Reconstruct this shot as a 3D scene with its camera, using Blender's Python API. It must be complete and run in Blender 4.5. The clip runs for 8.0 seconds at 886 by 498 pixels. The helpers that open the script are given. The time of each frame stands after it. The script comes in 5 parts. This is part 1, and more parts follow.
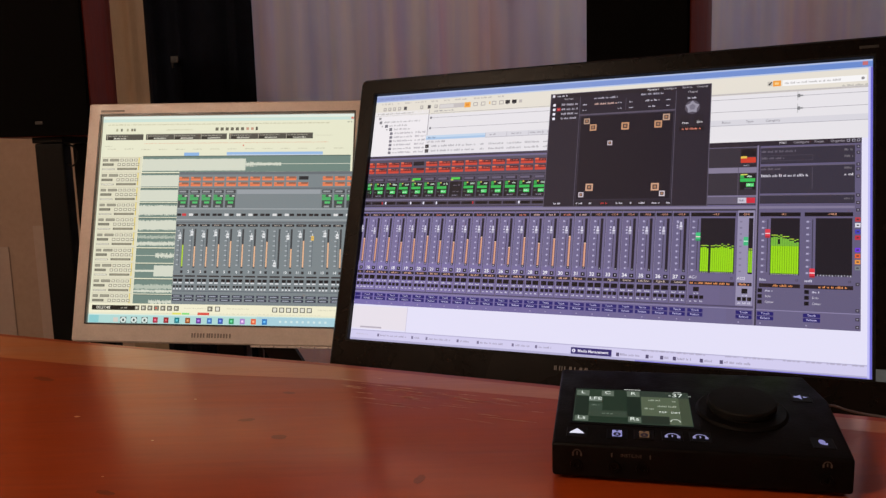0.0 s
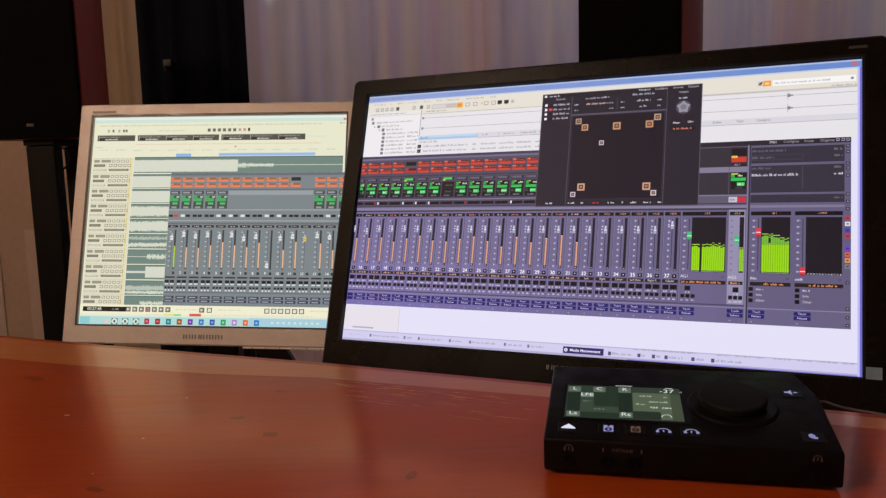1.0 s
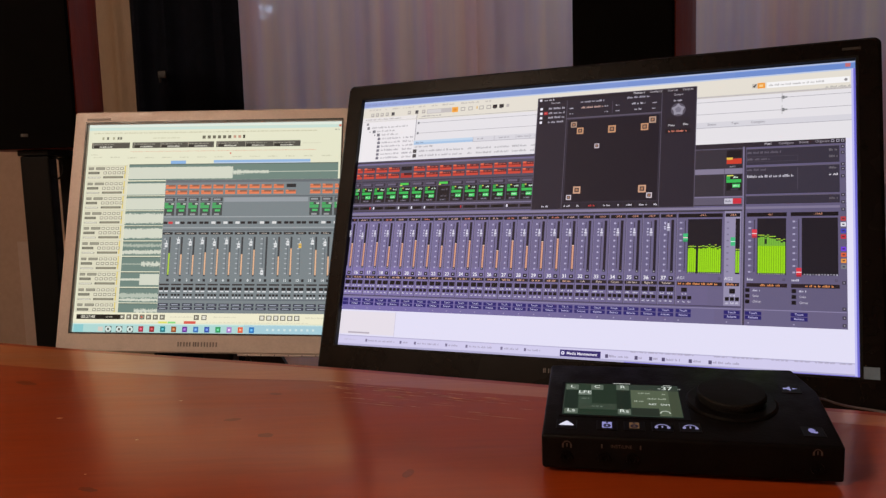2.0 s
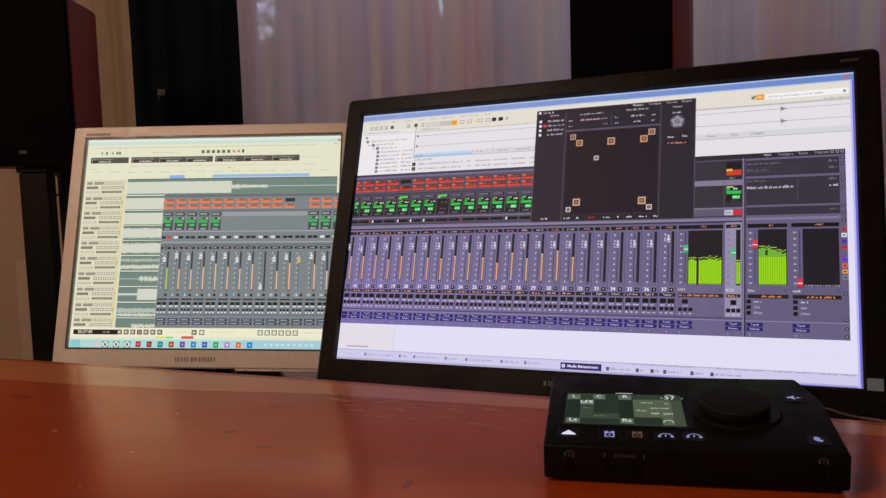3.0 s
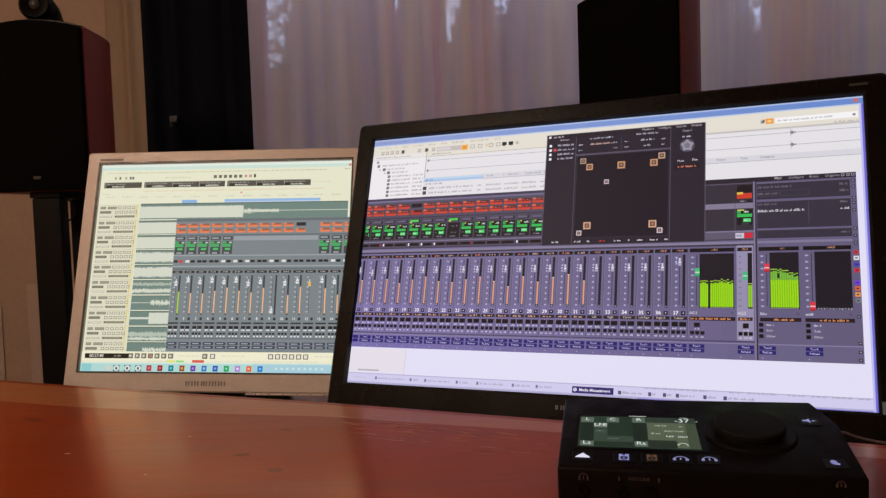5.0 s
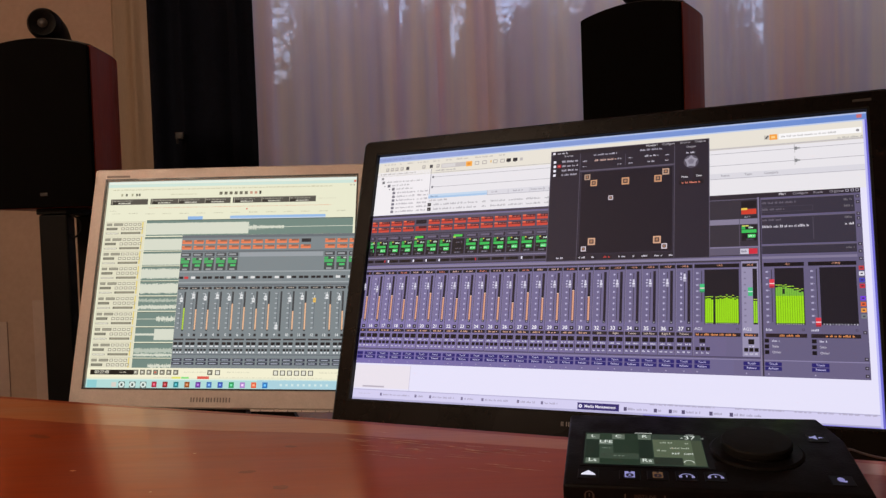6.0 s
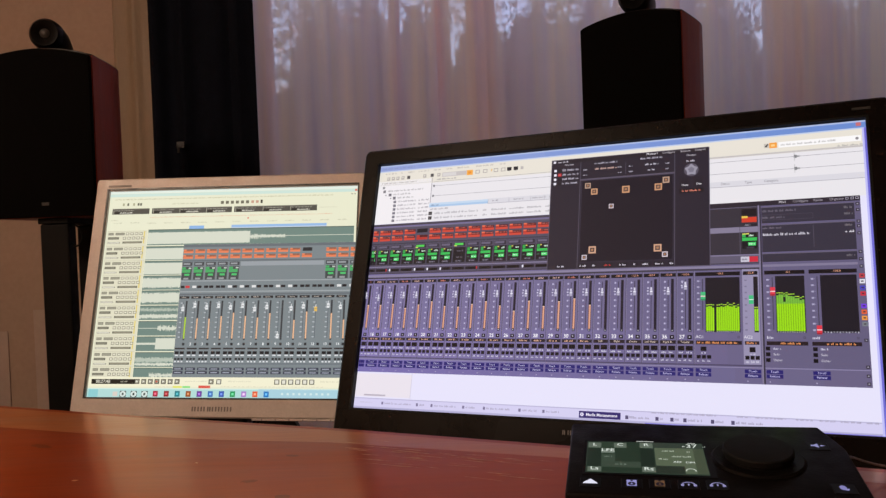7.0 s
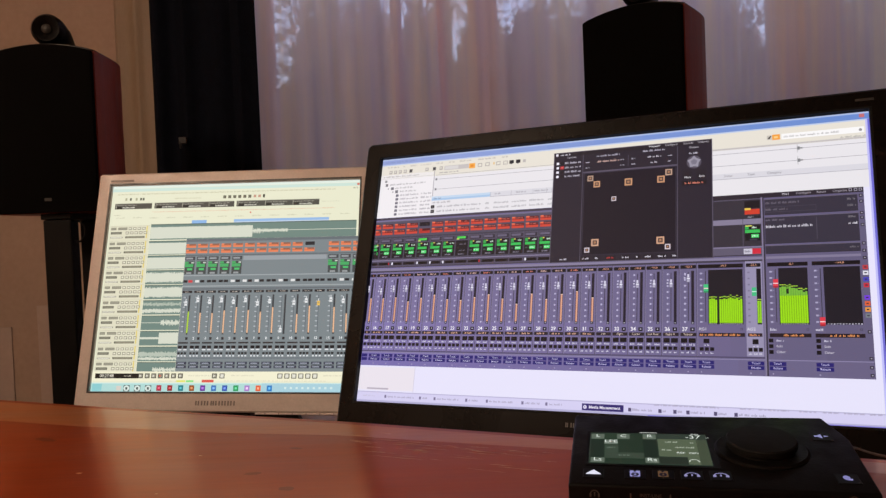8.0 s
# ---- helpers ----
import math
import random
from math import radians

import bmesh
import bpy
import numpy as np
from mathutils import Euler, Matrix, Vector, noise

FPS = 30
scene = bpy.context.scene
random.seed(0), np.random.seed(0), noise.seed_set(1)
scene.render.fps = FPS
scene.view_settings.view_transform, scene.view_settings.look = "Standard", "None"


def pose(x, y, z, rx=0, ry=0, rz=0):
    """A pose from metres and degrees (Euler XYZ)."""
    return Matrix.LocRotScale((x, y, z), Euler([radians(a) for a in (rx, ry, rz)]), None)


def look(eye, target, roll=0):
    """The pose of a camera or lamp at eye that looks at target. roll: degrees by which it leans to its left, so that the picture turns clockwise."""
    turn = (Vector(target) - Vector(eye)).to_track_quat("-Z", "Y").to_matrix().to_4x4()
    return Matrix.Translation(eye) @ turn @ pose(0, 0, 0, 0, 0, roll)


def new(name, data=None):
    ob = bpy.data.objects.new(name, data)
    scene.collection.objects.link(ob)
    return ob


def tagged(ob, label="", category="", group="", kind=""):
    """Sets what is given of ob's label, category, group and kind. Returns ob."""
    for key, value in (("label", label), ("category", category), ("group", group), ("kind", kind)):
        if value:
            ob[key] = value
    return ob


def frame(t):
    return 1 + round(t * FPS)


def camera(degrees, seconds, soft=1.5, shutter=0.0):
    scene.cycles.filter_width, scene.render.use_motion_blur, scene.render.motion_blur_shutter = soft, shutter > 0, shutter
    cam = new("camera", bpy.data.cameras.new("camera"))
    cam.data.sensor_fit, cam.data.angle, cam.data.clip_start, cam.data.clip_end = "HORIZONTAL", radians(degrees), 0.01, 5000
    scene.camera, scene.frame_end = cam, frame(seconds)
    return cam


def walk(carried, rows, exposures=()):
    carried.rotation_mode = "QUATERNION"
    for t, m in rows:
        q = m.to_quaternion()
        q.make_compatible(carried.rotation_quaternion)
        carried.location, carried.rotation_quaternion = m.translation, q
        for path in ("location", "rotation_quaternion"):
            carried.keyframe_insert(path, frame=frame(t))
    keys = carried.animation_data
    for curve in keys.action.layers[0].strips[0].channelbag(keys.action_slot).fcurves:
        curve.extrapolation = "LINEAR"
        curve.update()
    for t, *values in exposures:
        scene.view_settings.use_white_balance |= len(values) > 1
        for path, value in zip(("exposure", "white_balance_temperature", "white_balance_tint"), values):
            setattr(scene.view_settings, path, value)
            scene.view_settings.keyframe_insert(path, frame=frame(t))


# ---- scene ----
cam = camera(60.02, 8.0, soft=1.35)
PATH = [
    (0.0, pose(0.0003, 0.0006, 0.2020, 82.34, 1.61, -0.05)),
    (0.5, pose(0.0015, -0.0008, 0.2015, 82.50, 1.53, -0.27)),
    (1.0, pose(0.0011, -0.0006, 0.1962, 82.71, 1.57, -0.56)),
    (1.5, pose(0.0003, -0.0003, 0.1901, 83.12, 1.66, -0.79)),
    (3.0, pose(-0.0011, 0.0032, 0.1773, 85.19, 1.83, -1.06)),
    (3.5, pose(-0.0034, 0.0043, 0.1757, 85.77, 1.82, -1.00)),
    (4.0, pose(-0.0033, 0.0038, 0.1763, 86.22, 1.86, -0.82)),
    (4.5, pose(-0.0043, 0.0021, 0.1756, 86.60, 1.87, -0.67)),
    (6.0, pose(-0.0045, -0.0010, 0.1768, 88.24, 2.02, -0.13)),
    (6.5, pose(-0.0052, -0.0017, 0.1776, 88.68, 2.08, -0.13)),
    (7.0, pose(-0.0050, -0.0026, 0.1773, 88.86, 2.16, -0.09)),
    (7.5, pose(-0.0047, -0.0031, 0.1765, 88.81, 2.25, -0.03)),
    (8.0, pose(-0.0053, -0.0025, 0.1750, 88.52, 2.34, 0.08)),
]
walk(cam, PATH, exposures=[(0.0, 1.5), (1.5, 1.49), (3.0, 1.44), (4.5, 1.44), (6.0, 1.53), (8.0, 1.55)])

# ---- daylight and lamps: dusk outside, one unseen warm light added inside ----
world = bpy.data.worlds.new("dusk")
scene.world = world
world.use_nodes = True
wn = world.node_tree.nodes
sky = wn.new("ShaderNodeTexSky")
sky.sky_type = "NISHITA"
sky.sun_disc = False
sky.ozone_density = 2.0
sky.dust_density = 0.6
sky.sun_elevation = radians(38)
sky.sun_rotation = radians(180)
wn["Background"].inputs["Strength"].default_value = 0.15
world.node_tree.links.new(sky.outputs["Color"], wn["Background"].inputs["Color"])

sun_data = bpy.data.lights.new("sun", "SUN")
sun_data.energy = 0.5
sun_data.angle = radians(12)
sun_data.color = (1.0, 0.9, 0.8)
sun = new("sun", sun_data)
sun.matrix_world = look((0, -20, 12.5), (0, 0, 0))

# area lamp added out of view in the window top to brighten the voile
voile_fill_data = bpy.data.lights.new("voile_fill", "AREA")
voile_fill_data.shape, voile_fill_data.size, voile_fill_data.size_y = "RECTANGLE", 2.7, 0.36
voile_fill_data.energy = 1.7
voile_fill_data.color = (0.84, 0.86, 1.0)
dusk = new("voile_fill", voile_fill_data)
dusk.matrix_world = look((0.74, 2.86, 1.34), (0.74, 2.3, 0.75))
tagged(dusk, "pale area light added in the upper window opening to brighten the voile", "daylight")

# warm point light added without a fixture, outside the view
lamp_data = bpy.data.lights.new("warm_room_light", "POINT")
lamp_data.energy = 25
lamp_data.shadow_soft_size = 0.16
lamp_data.color = (1.0, 0.74, 0.55)
lamp = new("warm_room_light", lamp_data)
lamp.matrix_world = pose(-1.6, -0.6, 1.44)
tagged(lamp, "unseen warm point light added to light the room", "lamp")


# ---- materials ----
def nodes_of(name, rough=0.5, metal=0.0, colour=(0.5, 0.5, 0.5)):
    m = bpy.data.materials.new(name)
    m.use_nodes = True
    b = m.node_tree.nodes["Principled BSDF"]
    b.inputs["Base Color"].default_value = (*colour, 1)
    b.inputs["Roughness"].default_value = rough
    b.inputs["Metallic"].default_value = metal
    return m, m.node_tree.nodes, m.node_tree.links, b


def surface(name, dark, light, rough=0.5, metal=0.0, scale=40.0, stretch=(1, 1, 1), bump=0.1, coat=0.0, coat_rough=0.1, spread=0.1, spec=0.5, turn=0.0):
    """A painted, plastic or wooden surface: two scales of variation in colour, roughness and relief."""
    m, n, l, b = nodes_of(name, rough, metal)
    tc, mp = n.new("ShaderNodeTexCoord"), n.new("ShaderNodeMapping")
    mp.inputs["Scale"].default_value = stretch
    mp.inputs["Rotation"].default_value = (0, 0, radians(turn))
    big, fine = n.new("ShaderNodeTexNoise"), n.new("ShaderNodeTexNoise")
    big.inputs["Scale"].default_value, fine.inputs["Scale"].default_value = scale / 8, scale
    big.inputs["Detail"].default_value, fine.inputs["Detail"].default_value = 3, 5
    mix, ramp = n.new("ShaderNodeMix"), n.new("ShaderNodeValToRGB")
    mix.data_type = "FLOAT"
    mix.inputs["Factor"].default_value = 0.5
    ramp.color_ramp.elements[0].position, ramp.color_ramp.elements[1].position = 0.3, 0.7
    ramp.color_ramp.elements[0].color, ramp.color_ramp.elements[1].color = (*dark, 1), (*light, 1)
    rr = n.new("ShaderNodeMapRange")
    rr.inputs["From Min"].default_value, rr.inputs["From Max"].default_value = 0.3, 0.7
    rr.inputs["To Min"].default_value, rr.inputs["To Max"].default_value = max(rough - spread, 0.02), min(rough + spread, 1)
    bp = n.new("ShaderNodeBump")
    bp.inputs["Strength"].default_value, bp.inputs["Distance"].default_value = bump, 0.002
    l.new(tc.outputs["Object"], mp.inputs["Vector"])
    for t in (big, fine):
        l.new(mp.outputs["Vector"], t.inputs["Vector"])
    l.new(big.outputs["Fac"], mix.inputs["A"])
    l.new(fine.outputs["Fac"], mix.inputs["B"])
    l.new(mix.outputs["Result"], ramp.inputs["Fac"])
    l.new(ramp.outputs["Color"], b.inputs["Base Color"])
    l.new(big.outputs["Fac"], rr.inputs["Value"])
    l.new(rr.outputs["Result"], b.inputs["Roughness"])
    l.new(fine.outputs["Fac"], bp.inputs["Height"])
    l.new(bp.outputs["Normal"], b.inputs["Normal"])
    b.inputs["Specular IOR Level"].default_value = spec
    b.inputs["Coat Weight"].default_value, b.inputs["Coat Roughness"].default_value = coat, coat_rough
    return m


def glow(name, colour, strength=1.0):
    m = bpy.data.materials.new(name)
    m.use_nodes = True
    b = m.node_tree.nodes["Principled BSDF"]
    b.inputs["Base Color"].default_value = (0.01, 0.01, 0.01, 1)
    b.inputs["Roughness"].default_value = 0.5
    b.inputs["Specular IOR Level"].default_value = 0.12
    b.inputs["Emission Color"].default_value = (*colour, 1)
    b.inputs["Emission Strength"].default_value = strength * 0.3536
    return m


def lin(r, g, b):
    """Linear colour from 0 to 255 display values."""
    return tuple((c / 255 / 12.92) if c < 11 else ((c / 255 + 0.055) / 1.055) ** 2.4 for c in (r, g, b))


M_TABLE = surface("varnished_cherry", (0.262, 0.032, 0.0035), (0.365, 0.053, 0.006), rough=0.5, scale=22, stretch=(0.7, 6, 6), bump=0.06, coat=0.0, spec=0.15, turn=22)
M_SHEEN_BAND = surface("sheen_band_wood", (0.38, 0.115, 0.035), (0.52, 0.19, 0.07), rough=0.42, scale=30, stretch=(0.7, 8, 8), bump=0.06, coat=0.0, spec=0.15, turn=22)


def varnish(m, tint, rough, ior):
    """A clear amber varnish over wood, its gloss slightly uneven."""
    n, l = m.node_tree.nodes, m.node_tree.links
    g, x, f, no, mr = n.new("ShaderNodeBsdfGlossy"), n.new("ShaderNodeMixShader"), n.new("ShaderNodeFresnel"), n.new("ShaderNodeTexNoise"), n.new("ShaderNodeMapRange")
    tc, bp, n2 = n.new("ShaderNodeTexCoord"), n.new("ShaderNodeBump"), n.new("ShaderNodeTexNoise")
    g.inputs["Color"].default_value = (*tint, 1)
    f.inputs["IOR"].default_value = ior
    no.inputs["Scale"].default_value, no.inputs["Detail"].default_value = 9, 6
    n2.inputs["Scale"].default_value, n2.inputs["Detail"].default_value = 45, 3
    mr.inputs["From Min"].default_value, mr.inputs["From Max"].default_value = 0.3, 0.7
    mr.inputs["To Min"].default_value, mr.inputs["To Max"].default_value = rough * 0.7, rough * 1.4
    bp.inputs["Strength"].default_value, bp.inputs["Distance"].default_value = 0.03, 0.002
    for t in (no, n2):
        l.new(tc.outputs["Object"], t.inputs["Vector"])
    l.new(no.outputs["Fac"], mr.inputs["Value"])
    l.new(mr.outputs["Result"], g.inputs["Roughness"])
    l.new(n2.outputs["Fac"], bp.inputs["Height"])
    l.new(bp.outputs["Normal"], g.inputs["Normal"])
    l.new(f.outputs[0], x.inputs["Fac"])
    l.new(n["Principled BSDF"].outputs[0], x.inputs[1])
    l.new(g.outputs[0], x.inputs[2])
    l.new(x.outputs[0], n["Material Output"].inputs["Surface"])


varnish(M_TABLE, (1.0, 0.57, 0.36), 0.17, 1.39)
varnish(M_SHEEN_BAND, (1.0, 0.72, 0.53), 0.16, 1.48)
M_SCUFF = surface("bare_wood_scuff", (0.45, 0.24, 0.13), (0.6, 0.36, 0.2), rough=0.7, scale=200)
M_BLACK = surface("black_plastic", (0.008, 0.007, 0.007), (0.016, 0.014, 0.013), rough=0.38, scale=300, bump=0.12)
M_BLACK_GLOSS = surface("black_gloss_plastic", (0.0025, 0.002, 0.002), (0.004, 0.0032, 0.003), rough=0.36, scale=60, bump=0.01, spread=0.05, spec=0.08)
M_BEZEL = surface("dark_brown_gloss_plastic", (0.0032, 0.0021, 0.0017), (0.0048, 0.0032, 0.0026), rough=0.26, scale=80, bump=0.02, spread=0.05, spec=0.10)
M_DEVICE = surface("black_anodised_metal", (0.0028, 0.0022, 0.0023), (0.0054, 0.0045, 0.0044), rough=0.46, scale=500, bump=0.10, spec=0.08)
M_RUBBER = surface("black_rubber", (0.003, 0.003, 0.003), (0.006, 0.006, 0.006), rough=0.6, scale=200, spec=0.15)
M_SILVER = surface("silver_plastic", (0.47, 0.415, 0.375), (0.57, 0.50, 0.455), rough=0.42, scale=400, bump=0.05)
M_SILVER_DARK = surface("grey_lettering", (0.16, 0.14, 0.13), (0.22, 0.19, 0.17), rough=0.5, scale=300)
M_GRILLE = surface("black_grille_cloth", (0.0012, 0.001, 0.001), (0.0035, 0.003, 0.0028), rough=0.95, scale=700, bump=0.3, spec=0.08)
M_ROSEWOOD = surface("red_rosewood_veneer", (0.25, 0.036, 0.022), (0.41, 0.070, 0.036), rough=0.42, scale=30, stretch=(8, 8, 1), bump=0.03, coat=0.03, spec=0.18)
M_STAND = surface("black_painted_steel", (0.002, 0.002, 0.002), (0.005, 0.0045, 0.004), rough=0.55, scale=200, bump=0.1, spec=0.15)
M_WALL = surface("cream_wall_paint", (0.392, 0.280, 0.214), (0.458, 0.334, 0.257), rough=0.85, scale=60, bump=0.08)
M_PALE_PATCH = surface("pale_wall_patch", (0.44, 0.34, 0.29), (0.50, 0.39, 0.33), rough=0.7, scale=60, bump=0.05)
M_CASING = surface("cream_gloss_casing", (0.29, 0.212, 0.142), (0.34, 0.25, 0.168), rough=0.6, scale=40, stretch=(6, 6, 1), bump=0.05)
M_CEILING = surface("white_ceiling", (0.70, 0.67, 0.62), (0.76, 0.73, 0.68), rough=0.9, scale=30)
M_FLOOR = surface("dark_floor_boards", (0.06, 0.03, 0.018), (0.11, 0.06, 0.035), rough=0.45, scale=20, stretch=(8, 1, 1))
M_DRAPE = surface("navy_blackout_cloth", (0.004, 0.005, 0.009), (0.009, 0.011, 0.019), rough=0.95, scale=300, bump=0.3, spec=0.08)
M_DULL = surface("dull_steel", (0.02, 0.018, 0.016), (0.05, 0.045, 0.04), rough=0.5, scale=200)
M_CLIP = surface("dark_steel", (0.010, 0.010, 0.011), (0.022, 0.021, 0.022), rough=0.5, scale=200)
M_FRAME = surface("window_wood", (0.46, 0.39, 0.33), (0.58, 0.50, 0.42), rough=0.5, scale=40, stretch=(6, 6, 1))
M_LABEL = surface("grey_sticker", (0.12, 0.19, 0.27), (0.17, 0.26, 0.36), rough=0.4, scale=300)
M_LETTER = surface("pale_print", (0.13, 0.12, 0.11), (0.19, 0.17, 0.16), rough=0.5, scale=300)
M_BRAND = surface("dark_grey_print", (0.011, 0.009, 0.008), (0.017, 0.014, 0.013), rough=0.5, scale=300)
M_CABLE = surface("grey_cable_sheath", (0.10, 0.10, 0.11), (0.16, 0.155, 0.16), rough=0.35, scale=200)
M_BARK = surface("pine_bark", (0.03, 0.022, 0.018), (0.07, 0.05, 0.04), rough=0.95, scale=20, stretch=(3, 3, 1))
M_LEAF = surface("dusk_foliage", (0.06, 0.07, 0.04), (0.12, 0.13, 0.07), rough=0.8, scale=8)
M_GROUND = surface("garden_grass", (0.04, 0.06, 0.02), (0.09, 0.11, 0.05), rough=0.95, scale=2)


def sheer_cloth():
    """Thin voile: some light goes straight on, some is blurred by the weave, the rest scatters both ways."""
    m = bpy.data.materials.new("grey_voile")
    m.use_nodes = True
    n, l = m.node_tree.nodes, m.node_tree.links
    n.remove(n["Principled BSDF"])
    out = n["Material Output"]
    tc, mp, no = n.new("ShaderNodeTexCoord"), n.new("ShaderNodeMapping"), n.new("ShaderNodeTexNoise")
    mp.inputs["Scale"].default_value = (1, 1, 0.04)
    no.inputs["Scale"].default_value, no.inputs["Detail"].default_value = 18, 9
    ramp, dens = n.new("ShaderNodeValToRGB"), n.new("ShaderNodeMapRange")
    ramp.color_ramp.elements[0].position, ramp.color_ramp.elements[1].position = 0.40, 0.62
    ramp.color_ramp.elements[0].color, ramp.color_ramp.elements[1].color = (0.85, 0.65, 0.74, 1), (1.0, 0.755, 0.65, 1)
    dens.inputs["From Min"].default_value, dens.inputs["From Max"].default_value = 0.3, 0.7
    dens.inputs["To Min"].default_value, dens.inputs["To Max"].default_value = 0.66, 0.84
    d, t, tr, rf = n.new("ShaderNodeBsdfDiffuse"), n.new("ShaderNodeBsdfTranslucent"), n.new("ShaderNodeBsdfTransparent"), n.new("ShaderNodeBsdfRefraction")
    a, b, c = n.new("ShaderNodeMixShader"), n.new("ShaderNodeMixShader"), n.new("ShaderNodeMixShader")
    rf.inputs["IOR"].default_value, rf.inputs["Roughness"].default_value = 1.02, 0.30
    rf.inputs["Color"].default_value = (1.0, 0.77, 0.77, 1)
    tr.inputs["Color"].default_value = (1.0, 0.79, 0.79, 1)
    a.inputs["Fac"].default_value = 0.78
    c.inputs["Fac"].default_value = 0.90
    l.new(tc.outputs["Object"], mp.inputs["Vector"])
    l.new(mp.outputs["Vector"], no.inputs["Vector"])
    l.new(no.outputs["Fac"], ramp.inputs["Fac"])
    l.new(no.outputs["Fac"], dens.inputs["Value"])
    l.new(ramp.outputs["Color"], d.inputs["Color"])
    l.new(ramp.outputs["Color"], t.inputs["Color"])
    l.new(d.outputs[0], a.inputs[1])
    l.new(t.outputs[0], a.inputs[2])
    l.new(tr.outputs[0], c.inputs[1])
    l.new(rf.outputs[0], c.inputs[2])
    l.new(dens.outputs["Result"], b.inputs["Fac"])
    l.new(c.outputs[0], b.inputs[1])
    l.new(a.outputs[0], b.inputs[2])
    l.new(b.outputs[0], out.inputs["Surface"])
    return m


def clear_glass():
    m = bpy.data.materials.new("window_glass")
    m.use_nodes = True
    n, l = m.node_tree.nodes, m.node_tree.links
    n.remove(n["Principled BSDF"])
    g, t, x, f = n.new("ShaderNodeBsdfGlossy"), n.new("ShaderNodeBsdfTransparent"), n.new("ShaderNodeMixShader"), n.new("ShaderNodeFresnel")
    g.inputs["Roughness"].default_value = 0.02
    l.new(f.outputs[0], x.inputs["Fac"])
    l.new(t.outputs[0], x.inputs[1])
    l.new(g.outputs[0], x.inputs[2])
    l.new(x.outputs[0], n["Material Output"].inputs["Surface"])
    return m


M_SHEER = sheer_cloth()
M_GLASS = clear_glass()


# ---- mesh helpers ----
def part(name, bm, material, parent=None, label="", smooth=False):
    """Links a bmesh as one mesh object, under a thing or a part."""
    me = bpy.data.meshes.new(name)
    bm.normal_update()
    bm.to_mesh(me)
    bm.free()
    for mat in (material if isinstance(material, (list, tuple)) else [material]):
        me.materials.append(mat)
    if smooth:
        for p in me.polygons:
            p.use_smooth = True
        me.set_sharp_from_angle(angle=radians(35))
    ob = new(name, me)
    if parent is not None:
        ob.parent = parent
    if label:
        tagged(ob, label)
    return ob


def thing(name, m, label, category, group="", kind=""):
    """An Empty at a thing's base that carries its parts."""
    ob = new(name)
    ob.empty_display_size = 0.02
    ob.matrix_world = m
    return tagged(ob, label, category, group, kind)


def box(bm, x0, x1, y0, y1, z0, z1, bevel=0.0, seg=2):
    r = bmesh.ops.create_cube(bm, size=1.0)
    for v in r["verts"]:
        v.co = ((x0 + x1) / 2 + v.co.x * (x1 - x0), (y0 + y1) / 2 + v.co.y * (y1 - y0), (z0 + z1) / 2 + v.co.z * (z1 - z0))
    if bevel:
        es = list({e for v in r["verts"] for e in v.link_edges})
        bmesh.ops.bevel(bm, geom=es, offset=bevel, segments=seg, affect="EDGES", profile=0.5)
    return bm


def boxed(*a, **k):
    return box(bmesh.new(), *a, **k)


def prism(pts, z0, z1, bevel=0.0, seg=2, axis="z"):
    """An upright prism over an outline of (x, y)."""
    bm = bmesh.new()
    lo = [bm.verts.new((x, y, z0)) for x, y in pts]
    hi = [bm.verts.new((x, y, z1)) for x, y in pts]
    bm.faces.new(lo[::-1])
    top = bm.faces.new(hi)
    k = len(pts)
    for i in range(k):
        bm.faces.new((lo[i], lo[(i + 1) % k], hi[(i + 1) % k], hi[i]))
    if bevel:
        bmesh.ops.bevel(bm, geom=list(top.edges), offset=bevel, segments=seg, affect="EDGES", profile=0.5)
    if axis == "y":
        bm.transform(Matrix.Rotation(radians(90), 4, "X"))
    return bm


def ring(bm, profile, steps=48, m=Matrix()):
    """A body turned round z from (radius, height) pairs."""
    rows = []
    for r, z in profile:
        if r < 1e-6:
            rows.append([bm.verts.new(m @ Vector((0, 0, z)))])
        else:
            rows.append([bm.verts.new(m @ Vector((r * math.cos(2 * math.pi * i / steps), r * math.sin(2 * math.pi * i / steps), z))) for i in range(steps)])
    for a, b in zip(rows, rows[1:]):
        for i in range(steps):
            j = (i + 1) % steps
            if len(a) == 1 and len(b) > 1:
                bm.faces.new((a[0], b[i], b[j]))
            elif len(b) == 1 and len(a) > 1:
                bm.faces.new((a[i], b[0], a[j]))
            elif len(a) > 1:
                bm.faces.new((a[i], b[i], b[j], a[j]))
    bmesh.ops.recalc_face_normals(bm, faces=bm.faces)
    return bm


def tube(name, pts, radius, material, parent=None, label=""):
    """A cable along points, as a mesh."""
    cu = bpy.data.curves.new(name, "CURVE")
    cu.dimensions = "3D"
    sp = cu.splines.new("BEZIER")
    sp.bezier_points.add(len(pts) - 1)
    for b, q in zip(sp.bezier_points, pts):
        b.co = q
        b.handle_left_type = b.handle_right_type = "AUTO"
    cu.bevel_depth, cu.bevel_resolution = radius, 3
    cu.materials.append(material)
    ob = new(name, cu)
    if parent is not None:
        ob.parent = parent
    if label:
        tagged(ob, label)
    return ob


# ---- the room ----
FLOOR, CEIL, BACK = -0.75, 1.75, 2.62


def structure(name, bm, material, label, category):
    return tagged(part(name, bm, material), label, category, kind="structure")


